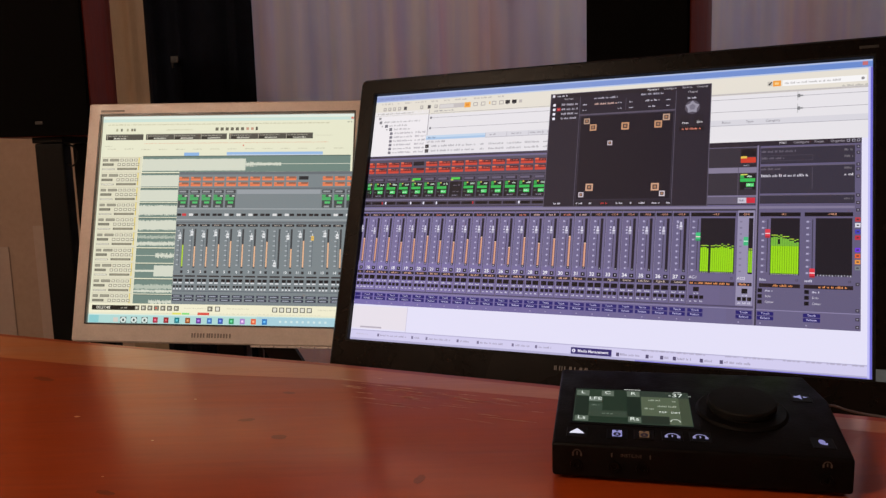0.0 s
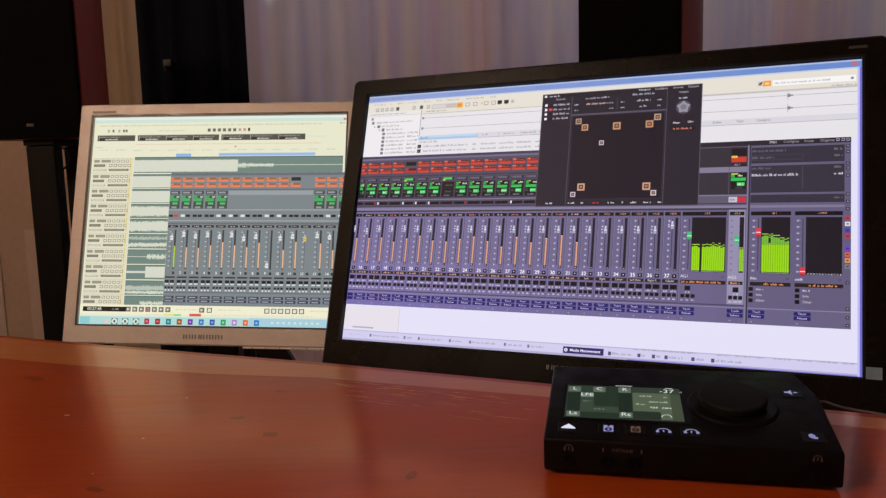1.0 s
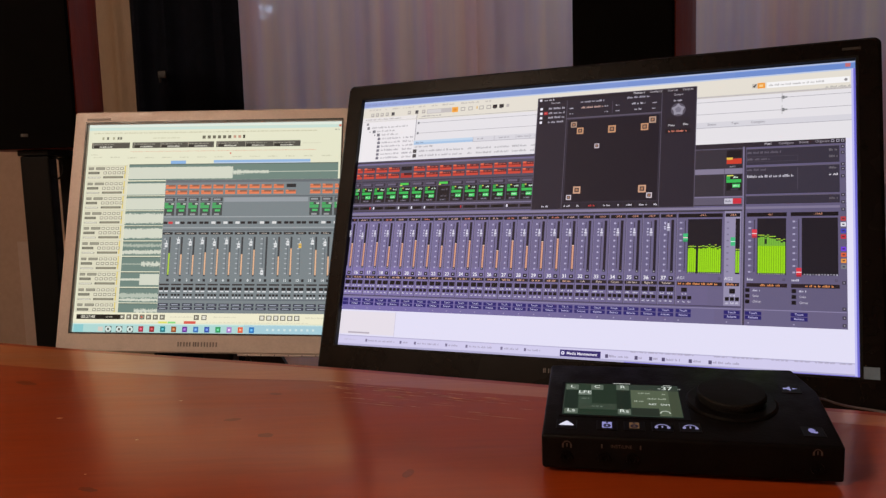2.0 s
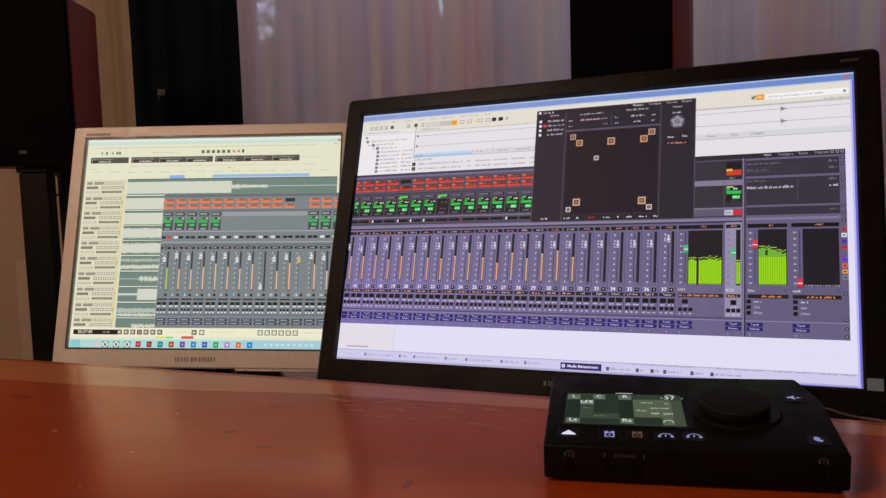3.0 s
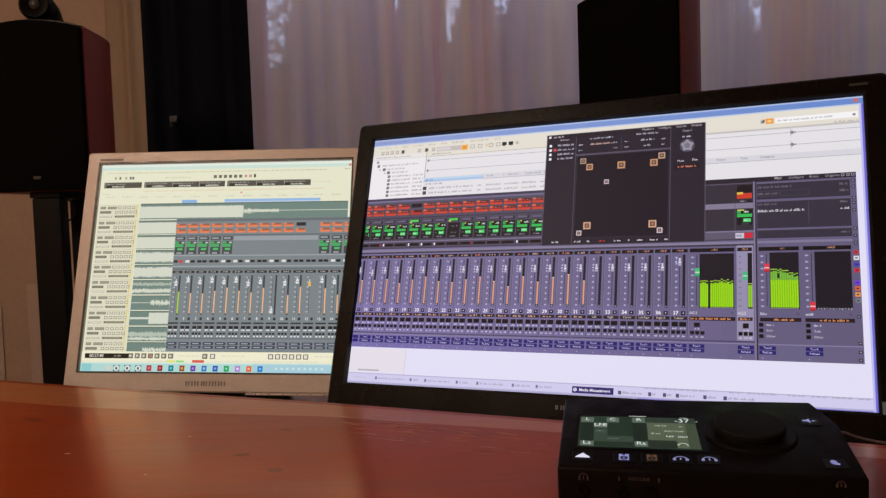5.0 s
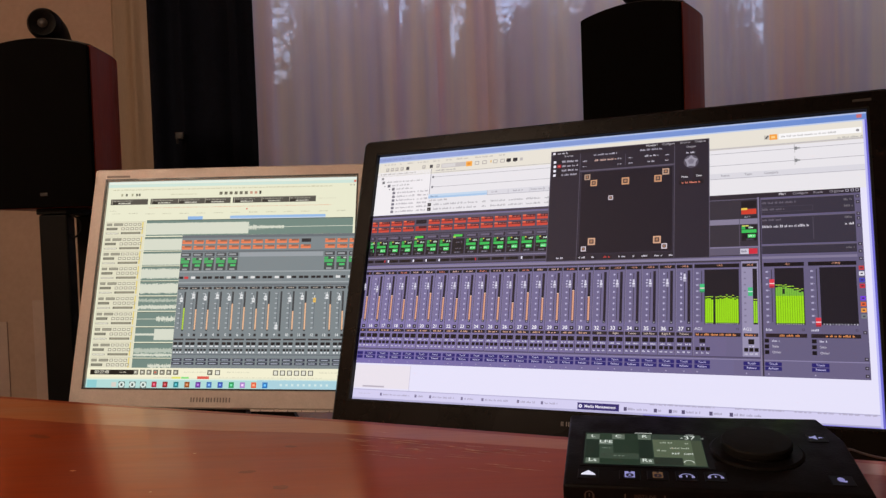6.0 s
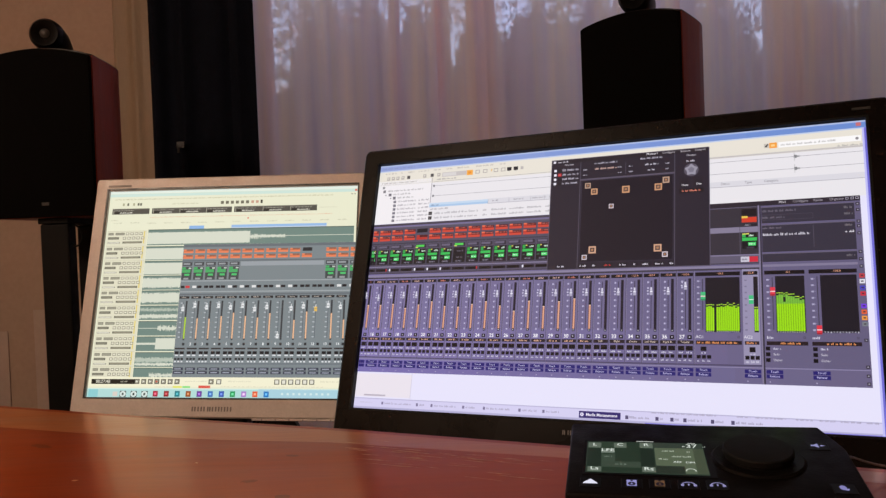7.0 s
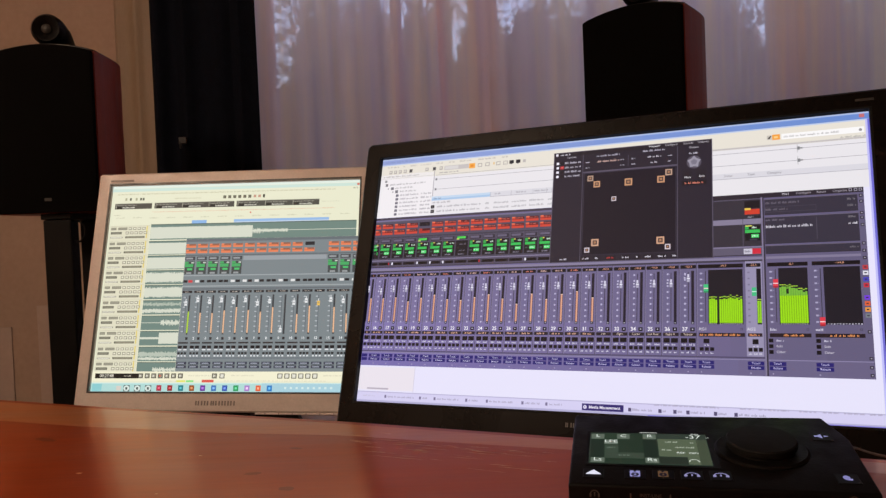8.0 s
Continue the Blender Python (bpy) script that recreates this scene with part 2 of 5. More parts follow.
structure("floor", boxed(-2.6, 3.0, -2.6, BACK + 0.2, FLOOR - 0.1, FLOOR), M_FLOOR, "dark wooden floor of the listening room", "floor")
structure("ceiling", boxed(-2.6, 3.0, -2.6, BACK + 0.2, CEIL, CEIL + 0.1), M_CEILING, "plain white ceiling over the listening room", "ceiling")
structure("wall_west", boxed(-2.6, -2.4, -2.4, BACK, FLOOR, CEIL), M_WALL, "cream painted side wall", "wall")
structure("wall_east", boxed(2.8, 3.0, -2.4, BACK, FLOOR, CEIL), M_WALL, "cream painted side wall", "wall")
structure("wall_south", boxed(-2.6, 3.0, -2.6, -2.4, FLOOR, CEIL), M_WALL, "cream painted wall behind the seats", "wall")
WX0, WX1, WZ0, WZ1 = -0.72, 2.2, -0.48, 1.55
bm = bmesh.new()
box(bm, -2.4, WX0, BACK, BACK + 0.2, FLOOR, CEIL)
box(bm, WX1, 2.8, BACK, BACK + 0.2, FLOOR, CEIL)
box(bm, WX0, WX1, BACK, BACK + 0.2, FLOOR, WZ0)
box(bm, WX0, WX1, BACK, BACK + 0.2, WZ1, CEIL)
structure("wall_north", bm, M_WALL, "cream painted wall with a wide window opening", "wall")

# window in the opening
window = thing("window_1", pose(0, BACK + 0.08, 0), "wide dark-framed window behind the voile", "window", kind="structure")
bm = bmesh.new()
for a, b, c, d in ((WX0, WX1, WZ0, WZ0 + 0.06), (WX0, WX1, WZ1 - 0.06, WZ1)):
    box(bm, a, b, 0, 0.07, c, d, 0.006)
for x in (WX0, WX1 - 0.06):
    box(bm, x, x + 0.06, 0, 0.07, WZ0 + 0.06, WZ1 - 0.06, 0.006)
part("window_frame", bm, M_FRAME, window)
MULL = ((-0.60, 0.022), (-0.145, 0.018), (0.16, 0.05), (1.23, 0.062))
for x, w in MULL:
    part("mullion", boxed(x - w, x + w, 0.005, 0.065, WZ0 + 0.061, WZ1 - 0.061, 0.006), M_FRAME, window)
edges = [WX0 + 0.06] + [e for x, w in MULL for e in (x - w, x + w)] + [WX1 - 0.06]
for a, b in zip(edges[::2], edges[1::2]):
    pane = part("pane", boxed(a + 0.001, b - 0.001, 0.03, 0.036, WZ0 + 0.062, WZ1 - 0.062), M_GLASS, window)
    pane.visible_shadow = False

# cream casing beside the dark curtain: one soft moulding
profile = [(-1.090, 0.002), (-1.088, 0.018), (-1.080, 0.024), (-1.072, 0.022), (-1.060, 0.0185), (-1.045, 0.018), (-1.032, 0.021), (-1.024, 0.029), (-1.015, 0.033), (-1.006, 0.031), (-0.996, 0.0245), (-0.980, 0.023), (-0.962, 0.026), (-0.953, 0.024), (-0.950, 0.002)]
bm = prism([(x, BACK - d) for x, d in profile], FLOOR + 0.002, 1.6)
bmesh.ops.recalc_face_normals(bm, faces=bm.faces)
casing = part("trim", bm, M_CASING, smooth=True)
casing.data.set_sharp_from_angle(angle=radians(70))
tagged(casing, "cream moulded upright casing beside the dark curtain", "casing", kind="structure")


def hanging(x0, x1, y, z0, z1, pitch, depth, seed, step=0.008, rows=14, flare=0.3):
    """A pleated cloth hung from the top, with uneven folds."""
    rng = random.Random(seed)
    n = int((x1 - x0) / step)
    widths = [pitch * rng.uniform(0.6, 1.6) for _ in range(400)]
    knots, x = [], x0
    for w in widths:
        knots.append((x, rng.uniform(0.35, 1.0), w))
        x += w
    bm = bmesh.new()
    grid = []
    for j in range(rows + 1):
        k = j / rows
        line = []
        for i in range(n + 1):
            x = x0 + (x1 - x0) * i / n
            q = max(b for b in range(len(knots)) if knots[b][0] <= x + 1e-9)
            kx, amp, w = knots[q]
            s = math.sin(math.pi * (x - kx) / w) ** 1.0
            off = depth * amp * s * (1 if q % 2 else -1) * (0.75 + flare * (1 - k))
            off += 0.006 * noise.noise(Vector((x * 6, k * 2.5, seed)))
            line.append(bm.verts.new((x + 0.006 * noise.noise(Vector((x * 3, k * 1.7, seed + 5))), y + off, z0 + (z1 - z0) * k)))
        grid.append(line)
    for a, b in zip(grid, grid[1:]):
        for i in range(n):
            bm.faces.new((a[i], a[i + 1], b[i + 1], b[i]))
    return bm


drape = thing("blackout_curtain", pose(0, 0, 0), "dark navy blackout curtain hanging in deep folds beside the voile", "curtain")
d = part("cloth", hanging(-0.932, -0.594, BACK - 0.12, FLOOR + 0.02, 1.66, 0.045, 0.022, 3), M_DRAPE, drape, smooth=True)
mod = d.modifiers.new("thickness", "SOLIDIFY")
mod.thickness = 0.003
for k, (a, b) in enumerate(((-0.610, 0.02), (0.0, 0.80), (0.78, 1.50), (1.48, 2.35))):
    voile = thing("sheer_curtain", pose(0, 0, 0), "grey voile curtain with dusk light coming through", "curtain", "voile curtains over the window")
    part("cloth", hanging(a, b, BACK - 0.09 - 0.012 * (k % 2), FLOOR + 0.02, 1.66, 0.034, 0.0050, 11 + k), M_SHEER, voile, smooth=True)
rail = thing("curtain_rail", pose(0, BACK - 0.10, 1.68), "plain dark curtain rail under the ceiling", "curtain rail")
part("rail", boxed(-0.95, 2.4, -0.03, 0.03, -0.02, 0.015, 0.004), M_FRAME, rail)
part("bracket", boxed(-0.8, -0.76, -0.02, 0.095, 0.0151, 0.068), M_FRAME, rail)
part("bracket", boxed(2.2, 2.24, -0.02, 0.095, 0.0151, 0.068), M_FRAME, rail)

# garden outside: sheet of grass and a row of trees
structure("ground", boxed(-300, 300, BACK + 0.25, 600, -2.2, -2.0), M_GROUND, "grass of the garden in dusk light", "ground")


def leaves(rng, count, place, size):
    """A cloud of small tilted leaf clumps as plain vertex and face lists."""
    vs, fs = [], []
    for k in range(count):
        c = place(rng)
        e = Euler((rng.uniform(0, 6.3), rng.uniform(0, 6.3), rng.uniform(0, 6.3))).to_matrix()
        s = rng.uniform(0.5, 1.3) * size
        b = len(vs)
        vs += [c + e @ Vector(q) * s for q in ((-1, -0.3, 0), (0, -0.6, 0.15), (1, 0, 0), (0, 0.6, 0.15))]
        fs.append((b, b + 1, b + 2, b + 3))
    me = bpy.data.meshes.new("crown")
    me.from_pydata(vs, [], fs)
    me.materials.append(M_LEAF)
    return me


def tree(x, y, h, seed):
    rng = random.Random(seed)
    t = thing("garden_tree", pose(x, y, -2.0), "tall dark tree in the garden beyond the window", "tree", "trees outside")
    bm = bmesh.new()
    ring(bm, [(0.2, 0), (0.16, h * 0.3), (0.11, h * 0.65), (0.03, h * 0.97)], 10)
    limbs = []
    for k in range(16):
        z = h * rng.uniform(0.3, 0.92)
        ln = rng.uniform(0.5, 1.6)
        m = Matrix.Translation((0, 0, z)) @ Matrix.Rotation(rng.uniform(0, 6.28), 4, "Z") @ Matrix.Rotation(radians(rng.uniform(35, 75)), 4, "Y")
        ring(bm, [(0.035, 0), (0.02, ln * 0.6), (0.005, ln)], 6, m)
        limbs.append(m @ Vector((0, 0, ln)))
    part("trunk", bm, M_BARK, t)

    def place(r):
        c = r.choice(limbs)
        return c + Vector((r.gauss(0, 0.34), r.gauss(0, 0.34), r.gauss(0, 0.30)))

    c = new("crown", leaves(rng, 2600, place, 0.05))
    c.parent = t
    return t


rng = random.Random(8)
for i in range(22):
    tree(-10 + i * 1.1 + rng.uniform(-0.6, 0.6), 12.5 + rng.uniform(-2.5, 4), rng.uniform(6.0, 9.5), 50 + i)


GAPS = ((-3.15, 0.45, 1.5), (-1.9, 0.22, 0.7), (-0.8, 0.25, 0.5), (0.38, 0.34, 1.3), (1.42, 0.14, 0.8), (2.7, 0.5, 0.5), (6.6, 0.5, 1.2), (8.6, 0.5, 0.7))


def in_hedge(r):
    """A spot in the woodland edge: a ragged skyline with gaps, thinning out towards the top."""
    x = r.uniform(-7, 12)
    top = 6.82 + 0.6 * noise.noise(Vector((x * 0.8, 3, 0))) + 0.5 * noise.noise(Vector((x * 2.6, 9, 0)))
    for c, w, d in GAPS:
        top -= d * math.exp(-((x - c) / w) ** 2)
    return Vector((x, 16 + r.gauss(0, 0.5), -2 + top - 2.6 * r.random() ** 0.8 + r.gauss(0, 0.12)))


hedge = new("hedge", leaves(random.Random(4), 100000, in_hedge, 0.07))
tagged(hedge, "ragged woodland edge behind the garden trees", "hedge", kind="stuff")


def in_shrubs(r):
    x = r.uniform(-18, 20)
    return Vector((x, 17.5 + r.gauss(0, 0.4), -2 + (5.2 + 0.5 * noise.noise(Vector((x * 0.6, 5, 0)))) * r.random() ** 0.9))


shrubs = new("shrubbery", leaves(random.Random(6), 20000, in_shrubs, 0.36))
tagged(shrubs, "dark dense shrubs under the woodland edge", "shrubs", kind="stuff")

# slabs added for paler patches low on the wall behind the left loudspeaker
structure("wall_patch_1", boxed(-1.41, -1.15, BACK - 0.006, BACK - 0.002, FLOOR + 0.002, -0.03, 0.001), M_PALE_PATCH, "pale slab added for a lighter patch of the cream wall", "panel")
structure("wall_patch_2", boxed(-2.0, -1.50, BACK - 0.006, BACK - 0.002, FLOOR + 0.002, -0.10, 0.001), M_PALE_PATCH, "pale slab added for a lighter patch of the cream wall", "panel")

# steel tieback clip on the dark curtain
clip = thing("curtain_clip", pose(-0.830, BACK - 0.162, 0.493), "small steel tieback clip on the dark curtain", "clip")
part("plate", boxed(-0.013, 0.013, 0.0, 0.010, -0.011, 0.011, 0.002), M_CLIP, clip)
bm = bmesh.new()
ring(bm, [(0.0, -0.004), (0.004, -0.003), (0.004, 0.012), (0.0, 0.012)], 16, Matrix.Translation((-0.006, 0.0, -0.022)))
part("hook", bm, M_CLIP, clip)

# ---- the table ----
table = thing("conference_table", pose(0, 0, FLOOR), "glossy red cherry wood table with a gently bowed far edge", "table")
TT = -FLOOR
E2 = [(-1.75, 1.31), (-1.2, 1.125), (-0.85, 1.0), (-0.51, 0.867), (-0.36, 0.805), (-0.21, 0.747), (-0.109, 0.708), (0.09, 0.623), (0.30, 0.533), (0.55, 0.423), (0.9, 0.263), (1.1, 0.169)]
top = part("tabletop", prism(E2[::-1] + [(-1.75, -0.4), (1.1, -0.9)], TT - 0.032, TT, 0.008, 4), M_TABLE, table, smooth=True)
for x, y in ((-1.6, 1.15), (-1.6, -0.2), (0.95, 0.1), (0.95, -0.75)):
    part("leg", boxed(x - 0.035, x + 0.035, y - 0.035, y + 0.035, 0.0, TT - 0.033, 0.004), M_TABLE, table)

# reflected sheen along the far edge, painted as a paler, glossier strip
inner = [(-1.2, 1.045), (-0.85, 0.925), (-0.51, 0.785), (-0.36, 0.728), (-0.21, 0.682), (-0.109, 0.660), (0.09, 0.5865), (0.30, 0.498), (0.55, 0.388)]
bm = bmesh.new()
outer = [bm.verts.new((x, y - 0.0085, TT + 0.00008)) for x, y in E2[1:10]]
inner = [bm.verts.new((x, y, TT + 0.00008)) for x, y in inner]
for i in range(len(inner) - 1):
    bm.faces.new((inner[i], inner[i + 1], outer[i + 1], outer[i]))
part("sheen_band", bm, M_SHEEN_BAND, table, "paler strip with reflected sheen painted in along the far edge")

# low equipment desk behind the table, on which the monitors stand
desk = thing("monitor_desk", pose(-0.05, 0.99, FLOOR, 0, 0, -17), "low black desk behind the table, carrying the monitors", "desk")
DZ = 0.55
part("desktop", boxed(-0.62, 0.66, -0.19, 0.19, DZ - 0.025, DZ, 0.003), M_STAND, desk)
for x in (-0.58, 0.60):
    for y in (-0.15, 0.13):
        part("leg", boxed(x - 0.02, x + 0.02, y, y + 0.03, 0, DZ - 0.026), M_STAND, desk)


# ---- the loudspeakers ----
def loudspeaker(x, y, yaw, z0, name_label):
    """Cabinet with curved rosewood sides, cloth grille, badge and a tweeter pod on top."""
    s = thing("loudspeaker", pose(x, y, z0, 0, 0, yaw), name_label, "loudspeaker", "pair of loudspeakers")
    w, dp, h = 0.1135, 0.335, 0.366
    side = [(w, 0.006)] + [(w * (1 - (k / 14) ** 3.5), 0.006 + (dp - 0.006) * k / 14) for k in range(1, 14)]
    outline = side + [(-x, y) for x, y in side[::-1]]
    bm = bmesh.new()
    k = len(outline)

    def crown(x, y):
        return h + 0.018 * (1 - (x / w) ** 2) * (1 - 0.15 * (y / dp)) - 0.004

    lo = [bm.verts.new((px, py, 0)) for px, py in outline]
    hi = [bm.verts.new((px, py, crown(px, py))) for px, py in outline]
    for i in range(k):
        bm.faces.new((lo[i], lo[(i + 1) % k], hi[(i + 1) % k], hi[i]))
    bm.faces.new(lo[::-1])
    part("cabinet", bm, M_ROSEWOOD, s, "red rosewood veneer with curved sides", smooth=True)
    # black domed top
    bm = bmesh.new()
    rows = []
    for j in range(len(side)):
        sx, sy = side[j]
        rows.append([bm.verts.new((-sx + 2 * sx * i / 16, sy, crown(-sx + 2 * sx * i / 16, sy) + 0.0015)) for i in range(17)])
    for a, b in zip(rows, rows[1:]):
        for i in range(16):
            bm.faces.new((a[i], a[i + 1], b[i + 1], b[i]))
    top = part("top_cover", bm, M_BLACK, s, "black domed leather top", smooth=True)
    mod = top.modifiers.new("thickness", "SOLIDIFY")
    mod.thickness = 0.004
    # grille with arched upper edge
    gw = 0.1117
    pts = [(-gw, 0.001), (gw, 0.001)] + [(gw - 2 * gw * i / 20, crown(gw - 2 * gw * i / 20, 0) - 0.004) for i in range(21)]
    g = prism(pts, 0.0, 0.014, 0.004, 2, axis="y")
    g.transform(Matrix.Translation((0, 0.004, 0)))
    part("grille", g, M_GRILLE, s, "black cloth grille", smooth=True)
    part("badge", boxed(-0.005, 0.011, -0.0118, -0.0102, 0.0265, 0.0335, 0.0004), M_DULL, s, "small pale badge")
    # tweeter pod: neck and tapered tube with a dome
    bm = bmesh.new()
    box(bm, -0.011, 0.011, 0.075, 0.14, h + 0.018, h + 0.034, 0.004)
    part("tweeter_neck", bm, M_BLACK, s, smooth=True)
    m = Matrix.Translation((0.003, 0.02, h + 0.053)) @ Matrix.Rotation(radians(9), 4, 'Z') @ Matrix.Rotation(radians(-90), 4, "X")
    bm = bmesh.new()
    ring(bm, [(0.0, 0.008), (0.012, 0.006), (0.020, 0.001), (0.029, -0.001), (0.035, 0.009), (0.036, 0.03), (0.031, 0.09), (0.016, 0.17), (0.003, 0.2), (0.0, 0.2)], 36, m)
    pod = part("tweeter_pod", bm, M_BLACK_GLOSS, s, "gloss black tapered tweeter pod", smooth=True)
    bm = bmesh.new()
    ring(bm, [(0.0, -0.002), (0.006, -0.0005), (0.011, 0.0035)], 24, m)
    part("tweeter_dome", bm, M_DULL, pod, "metal dome", smooth=True)
    return s


def speaker_stand(x, y, yaw, z1):
    st = thing("speaker_stand", pose(x, y, FLOOR, 0, 0, yaw), "black steel loudspeaker stand with a square pillar", "stand", "loudspeaker stands")
    h = z1 - FLOOR
    part("top_plate", boxed(-0.034, 0.034, 0.01, 0.26, h - 0.014, h - 0.001, 0.002), M_STAND, st)
    part("pillar", boxed(-0.032, 0.032, 0.015, 0.055, 0.021, h - 0.0145, 0.004), M_STAND, st)
    part("pillar", boxed(-0.032, 0.032, 0.20, 0.25, 0.021, h - 0.0145, 0.004), M_STAND, st)
    tube("speaker_cable", [(0.028, 0.03, h - 0.02), (0.050, 0.02, h - 0.022), (0.060, 0.02, h - 0.045), (0.048, 0.02, h - 0.066), (0.031, 0.03, h - 0.06)], 0.0022, M_RUBBER, st, "thin looped black cable")
    part("base_plate", boxed(-0.13, 0.13, 0.0, 0.29, 0.0, 0.02, 0.003), M_STAND, st)
    return st


for sx, sy, yaw, z0, lb in ((-0.8905, 1.725, 1.2, 0.247, "rosewood loudspeaker with black grille on its stand by the wall"),
                            (0.4165, 1.665, -36, 0.262, "rosewood loudspeaker with black grille in front of the voile")):
    loudspeaker(sx, sy, yaw, z0, lb)
    speaker_stand(sx + (0.007 if sx < 0 else 0.0), sy, yaw, z0)


# ---- monitors ----
def frame_bezel(w, h, l, r, t, b, depth, corner, bevel):
    """A bezel round an opening w x h with given borders; its front lies at y = -0.004."""
    bm = bmesh.new()

    def loop(x0, x1, z0, z1, rad, y, n=6):
        out = []
        for cx, cz, a0 in ((x1 - rad, z1 - rad, 0), (x0 + rad, z1 - rad, 90), (x0 + rad, z0 + rad, 180), (x1 - rad, z0 + rad, 270)):
            for i in range(n + 1):
                a = radians(a0 + 90 * i / n)
                out.append(bm.verts.new((cx + rad * math.cos(a), y, cz + rad * math.sin(a))))
        return out

    W0, W1, H0, H1 = -w / 2 - l, w / 2 + r, -h / 2 - b, h / 2 + t
    loops = [loop(-w / 2, w / 2, -h / 2, h / 2, 0.0008, 0.004),
             loop(-w / 2, w / 2, -h / 2, h / 2, 0.0008, -0.002),
             loop(-w / 2 - 0.002, w / 2 + 0.002, -h / 2 - 0.002, h / 2 + 0.002, 0.0015, -0.004),
             loop(W0 + bevel, W1 - bevel, H0 + bevel, H1 - bevel, corner, -0.004),
             loop(W0, W1, H0, H1, corner, -0.004 + bevel),
             loop(W0, W1, H0, H1, corner, depth)]
    for a, b2 in zip(loops, loops[1:]):
        for i in range(len(a)):
            j = (i + 1) % len(a)
            bm.faces.new((a[i], a[j], b2[j], b2[i]))
    bm.faces.new(loops[-1])
    bmesh.ops.recalc_face_normals(bm, faces=bm.faces)
    return bm


def lip_ring(x0, x1, z0, z1, w, y0, y1):
    """A closed rectangular ring of square section."""
    bm = bmesh.new()
    rows = [[bm.verts.new((x, y, z)) for x, z in ((a0, b0), (a1, b0), (a1, b1), (a0, b1))]
            for a0, a1, b0, b1, y in ((x0, x1, z0, z1, y0), (x0 + w, x1 - w, z0 + w, z1 - w, y0), (x0 + w, x1 - w, z0 + w, z1 - w, y1), (x0, x1, z0, z1, y1))]
    for a, b in zip(rows, rows[1:] + rows[:1]):
        for i in range(4):
            bm.faces.new((a[i], a[(i + 1) % 4], b[(i + 1) % 4], b[i]))
    bmesh.ops.recalc_face_normals(bm, faces=bm.faces)
    return bm


PHW, PHH = 0.5360, 0.2996
SAW, SAH = 0.376, 0.301
wide = thing("wide_monitor", pose(0.1484, 0.8068, 0.1293, -18.38, -0.76, -24.84), "black widescreen monitor showing an audio mixer, tilted back", "monitor")
bm = frame_bezel(PHW, PHH, 0.0215, 0.0215, 0.0205, 0.036, 0.03, 0.007, 0.003)
bm.transform(Matrix.Translation((-0.0023, 0, -0.0025)))
part("bezel", bm, M_BEZEL, wide, "dark brown gloss plastic bezel", smooth=True)
bm = lip_ring(-0.2725, 0.2678, -0.1545, 0.1496, 0.0023, -0.0044, 0.0030)
part("inner_lip", bm, M_RUBBER, wide, "thin black lip round the panel")
part("back_shell", boxed(-0.24, 0.24, 0.0305, 0.055, -0.14, 0.13, 0.012, 3), M_BLACK, wide, smooth=True)
square = thing("square_monitor", pose(-0.3159, 1.0811, 0.1094, -14.94, 0, -6.28) @ pose(0, 0, 0, 0, 1.17, 0), "silver square monitor showing an audio editor, beside the wide one", "monitor")
part("bezel", frame_bezel(SAW, SAH, 0.020, 0.020, 0.018, 0.0265, 0.025, 0.004, 0.002), M_SILVER, square, "silver plastic bezel", smooth=True)
part("back_shell", boxed(-0.16, 0.16, 0.0255, 0.06, -0.12, 0.12, 0.012, 3), M_BLACK, square, smooth=True)


def foot(parent, drop, tilt, x0=-0.04, x1=0.04, name="stand_neck"):
    """Neck and base under a monitor, standing upright on the desk."""
    up = Matrix.Rotation(radians(-tilt), 4, "X")
    bm = boxed(x0, x1, 0.02, 0.05, -drop + 0.016, -0.02, 0.004)
    bm.transform(Matrix.Translation((0, 0.035, 0)) @ up)
    part(name, bm, M_BLACK, parent)
    bm = prism([(0.12 * math.cos(radians(a)), 0.03 + 0.085 * math.sin(radians(a))) for a in range(0, 360, 12)], -drop, -drop + 0.015, 0.004)
    bm.transform(Matrix.Translation((0, 0.035, 0)) @ up)
    part("stand_base", bm, M_BLACK, parent, smooth=True)


foot(wide, 0.30, -18.38)
foot(square, 0.286, -14.94, -0.04, 0.007)
up = Matrix.Translation((0, 0.035, 0)) @ Matrix.Rotation(radians(14.94), 4, "X")
bm = boxed(0.023, 0.030, 0.03, 0.04, -0.270, -0.10, 0.001)
bm.transform(up)
part("stand_post", bm, M_BLACK, square)
bm = prism([(0.012, -0.165), (0.0615, -0.165), (0.135, -0.286), (0.0855, -0.286)], -0.040, -0.030, 0.0, axis="y")
bm.transform(Matrix.Translation((0, 0, 0)) @ up)
part("stand_brace", bm, M_BLACK, square, "slanting black brace")

# black lip between the silver bezel and the panel
bm = lip_ring(-0.1905, 0.1905, -0.1520, 0.1535, 0.0020, -0.0044, -0.0030)
part("inner_lip", bm, M_BLACK, square, "thin black lip round the panel")


# ---- what the screens show: thin lit shapes laid on the panels ----
GLOWS = {}


def lit(rgb, k=1.0):
    key = (rgb, k)
    if key not in GLOWS:
        GLOWS[key] = glow("lit_%d_%d_%d" % rgb, lin(*rgb), k)
    return GLOWS[key]


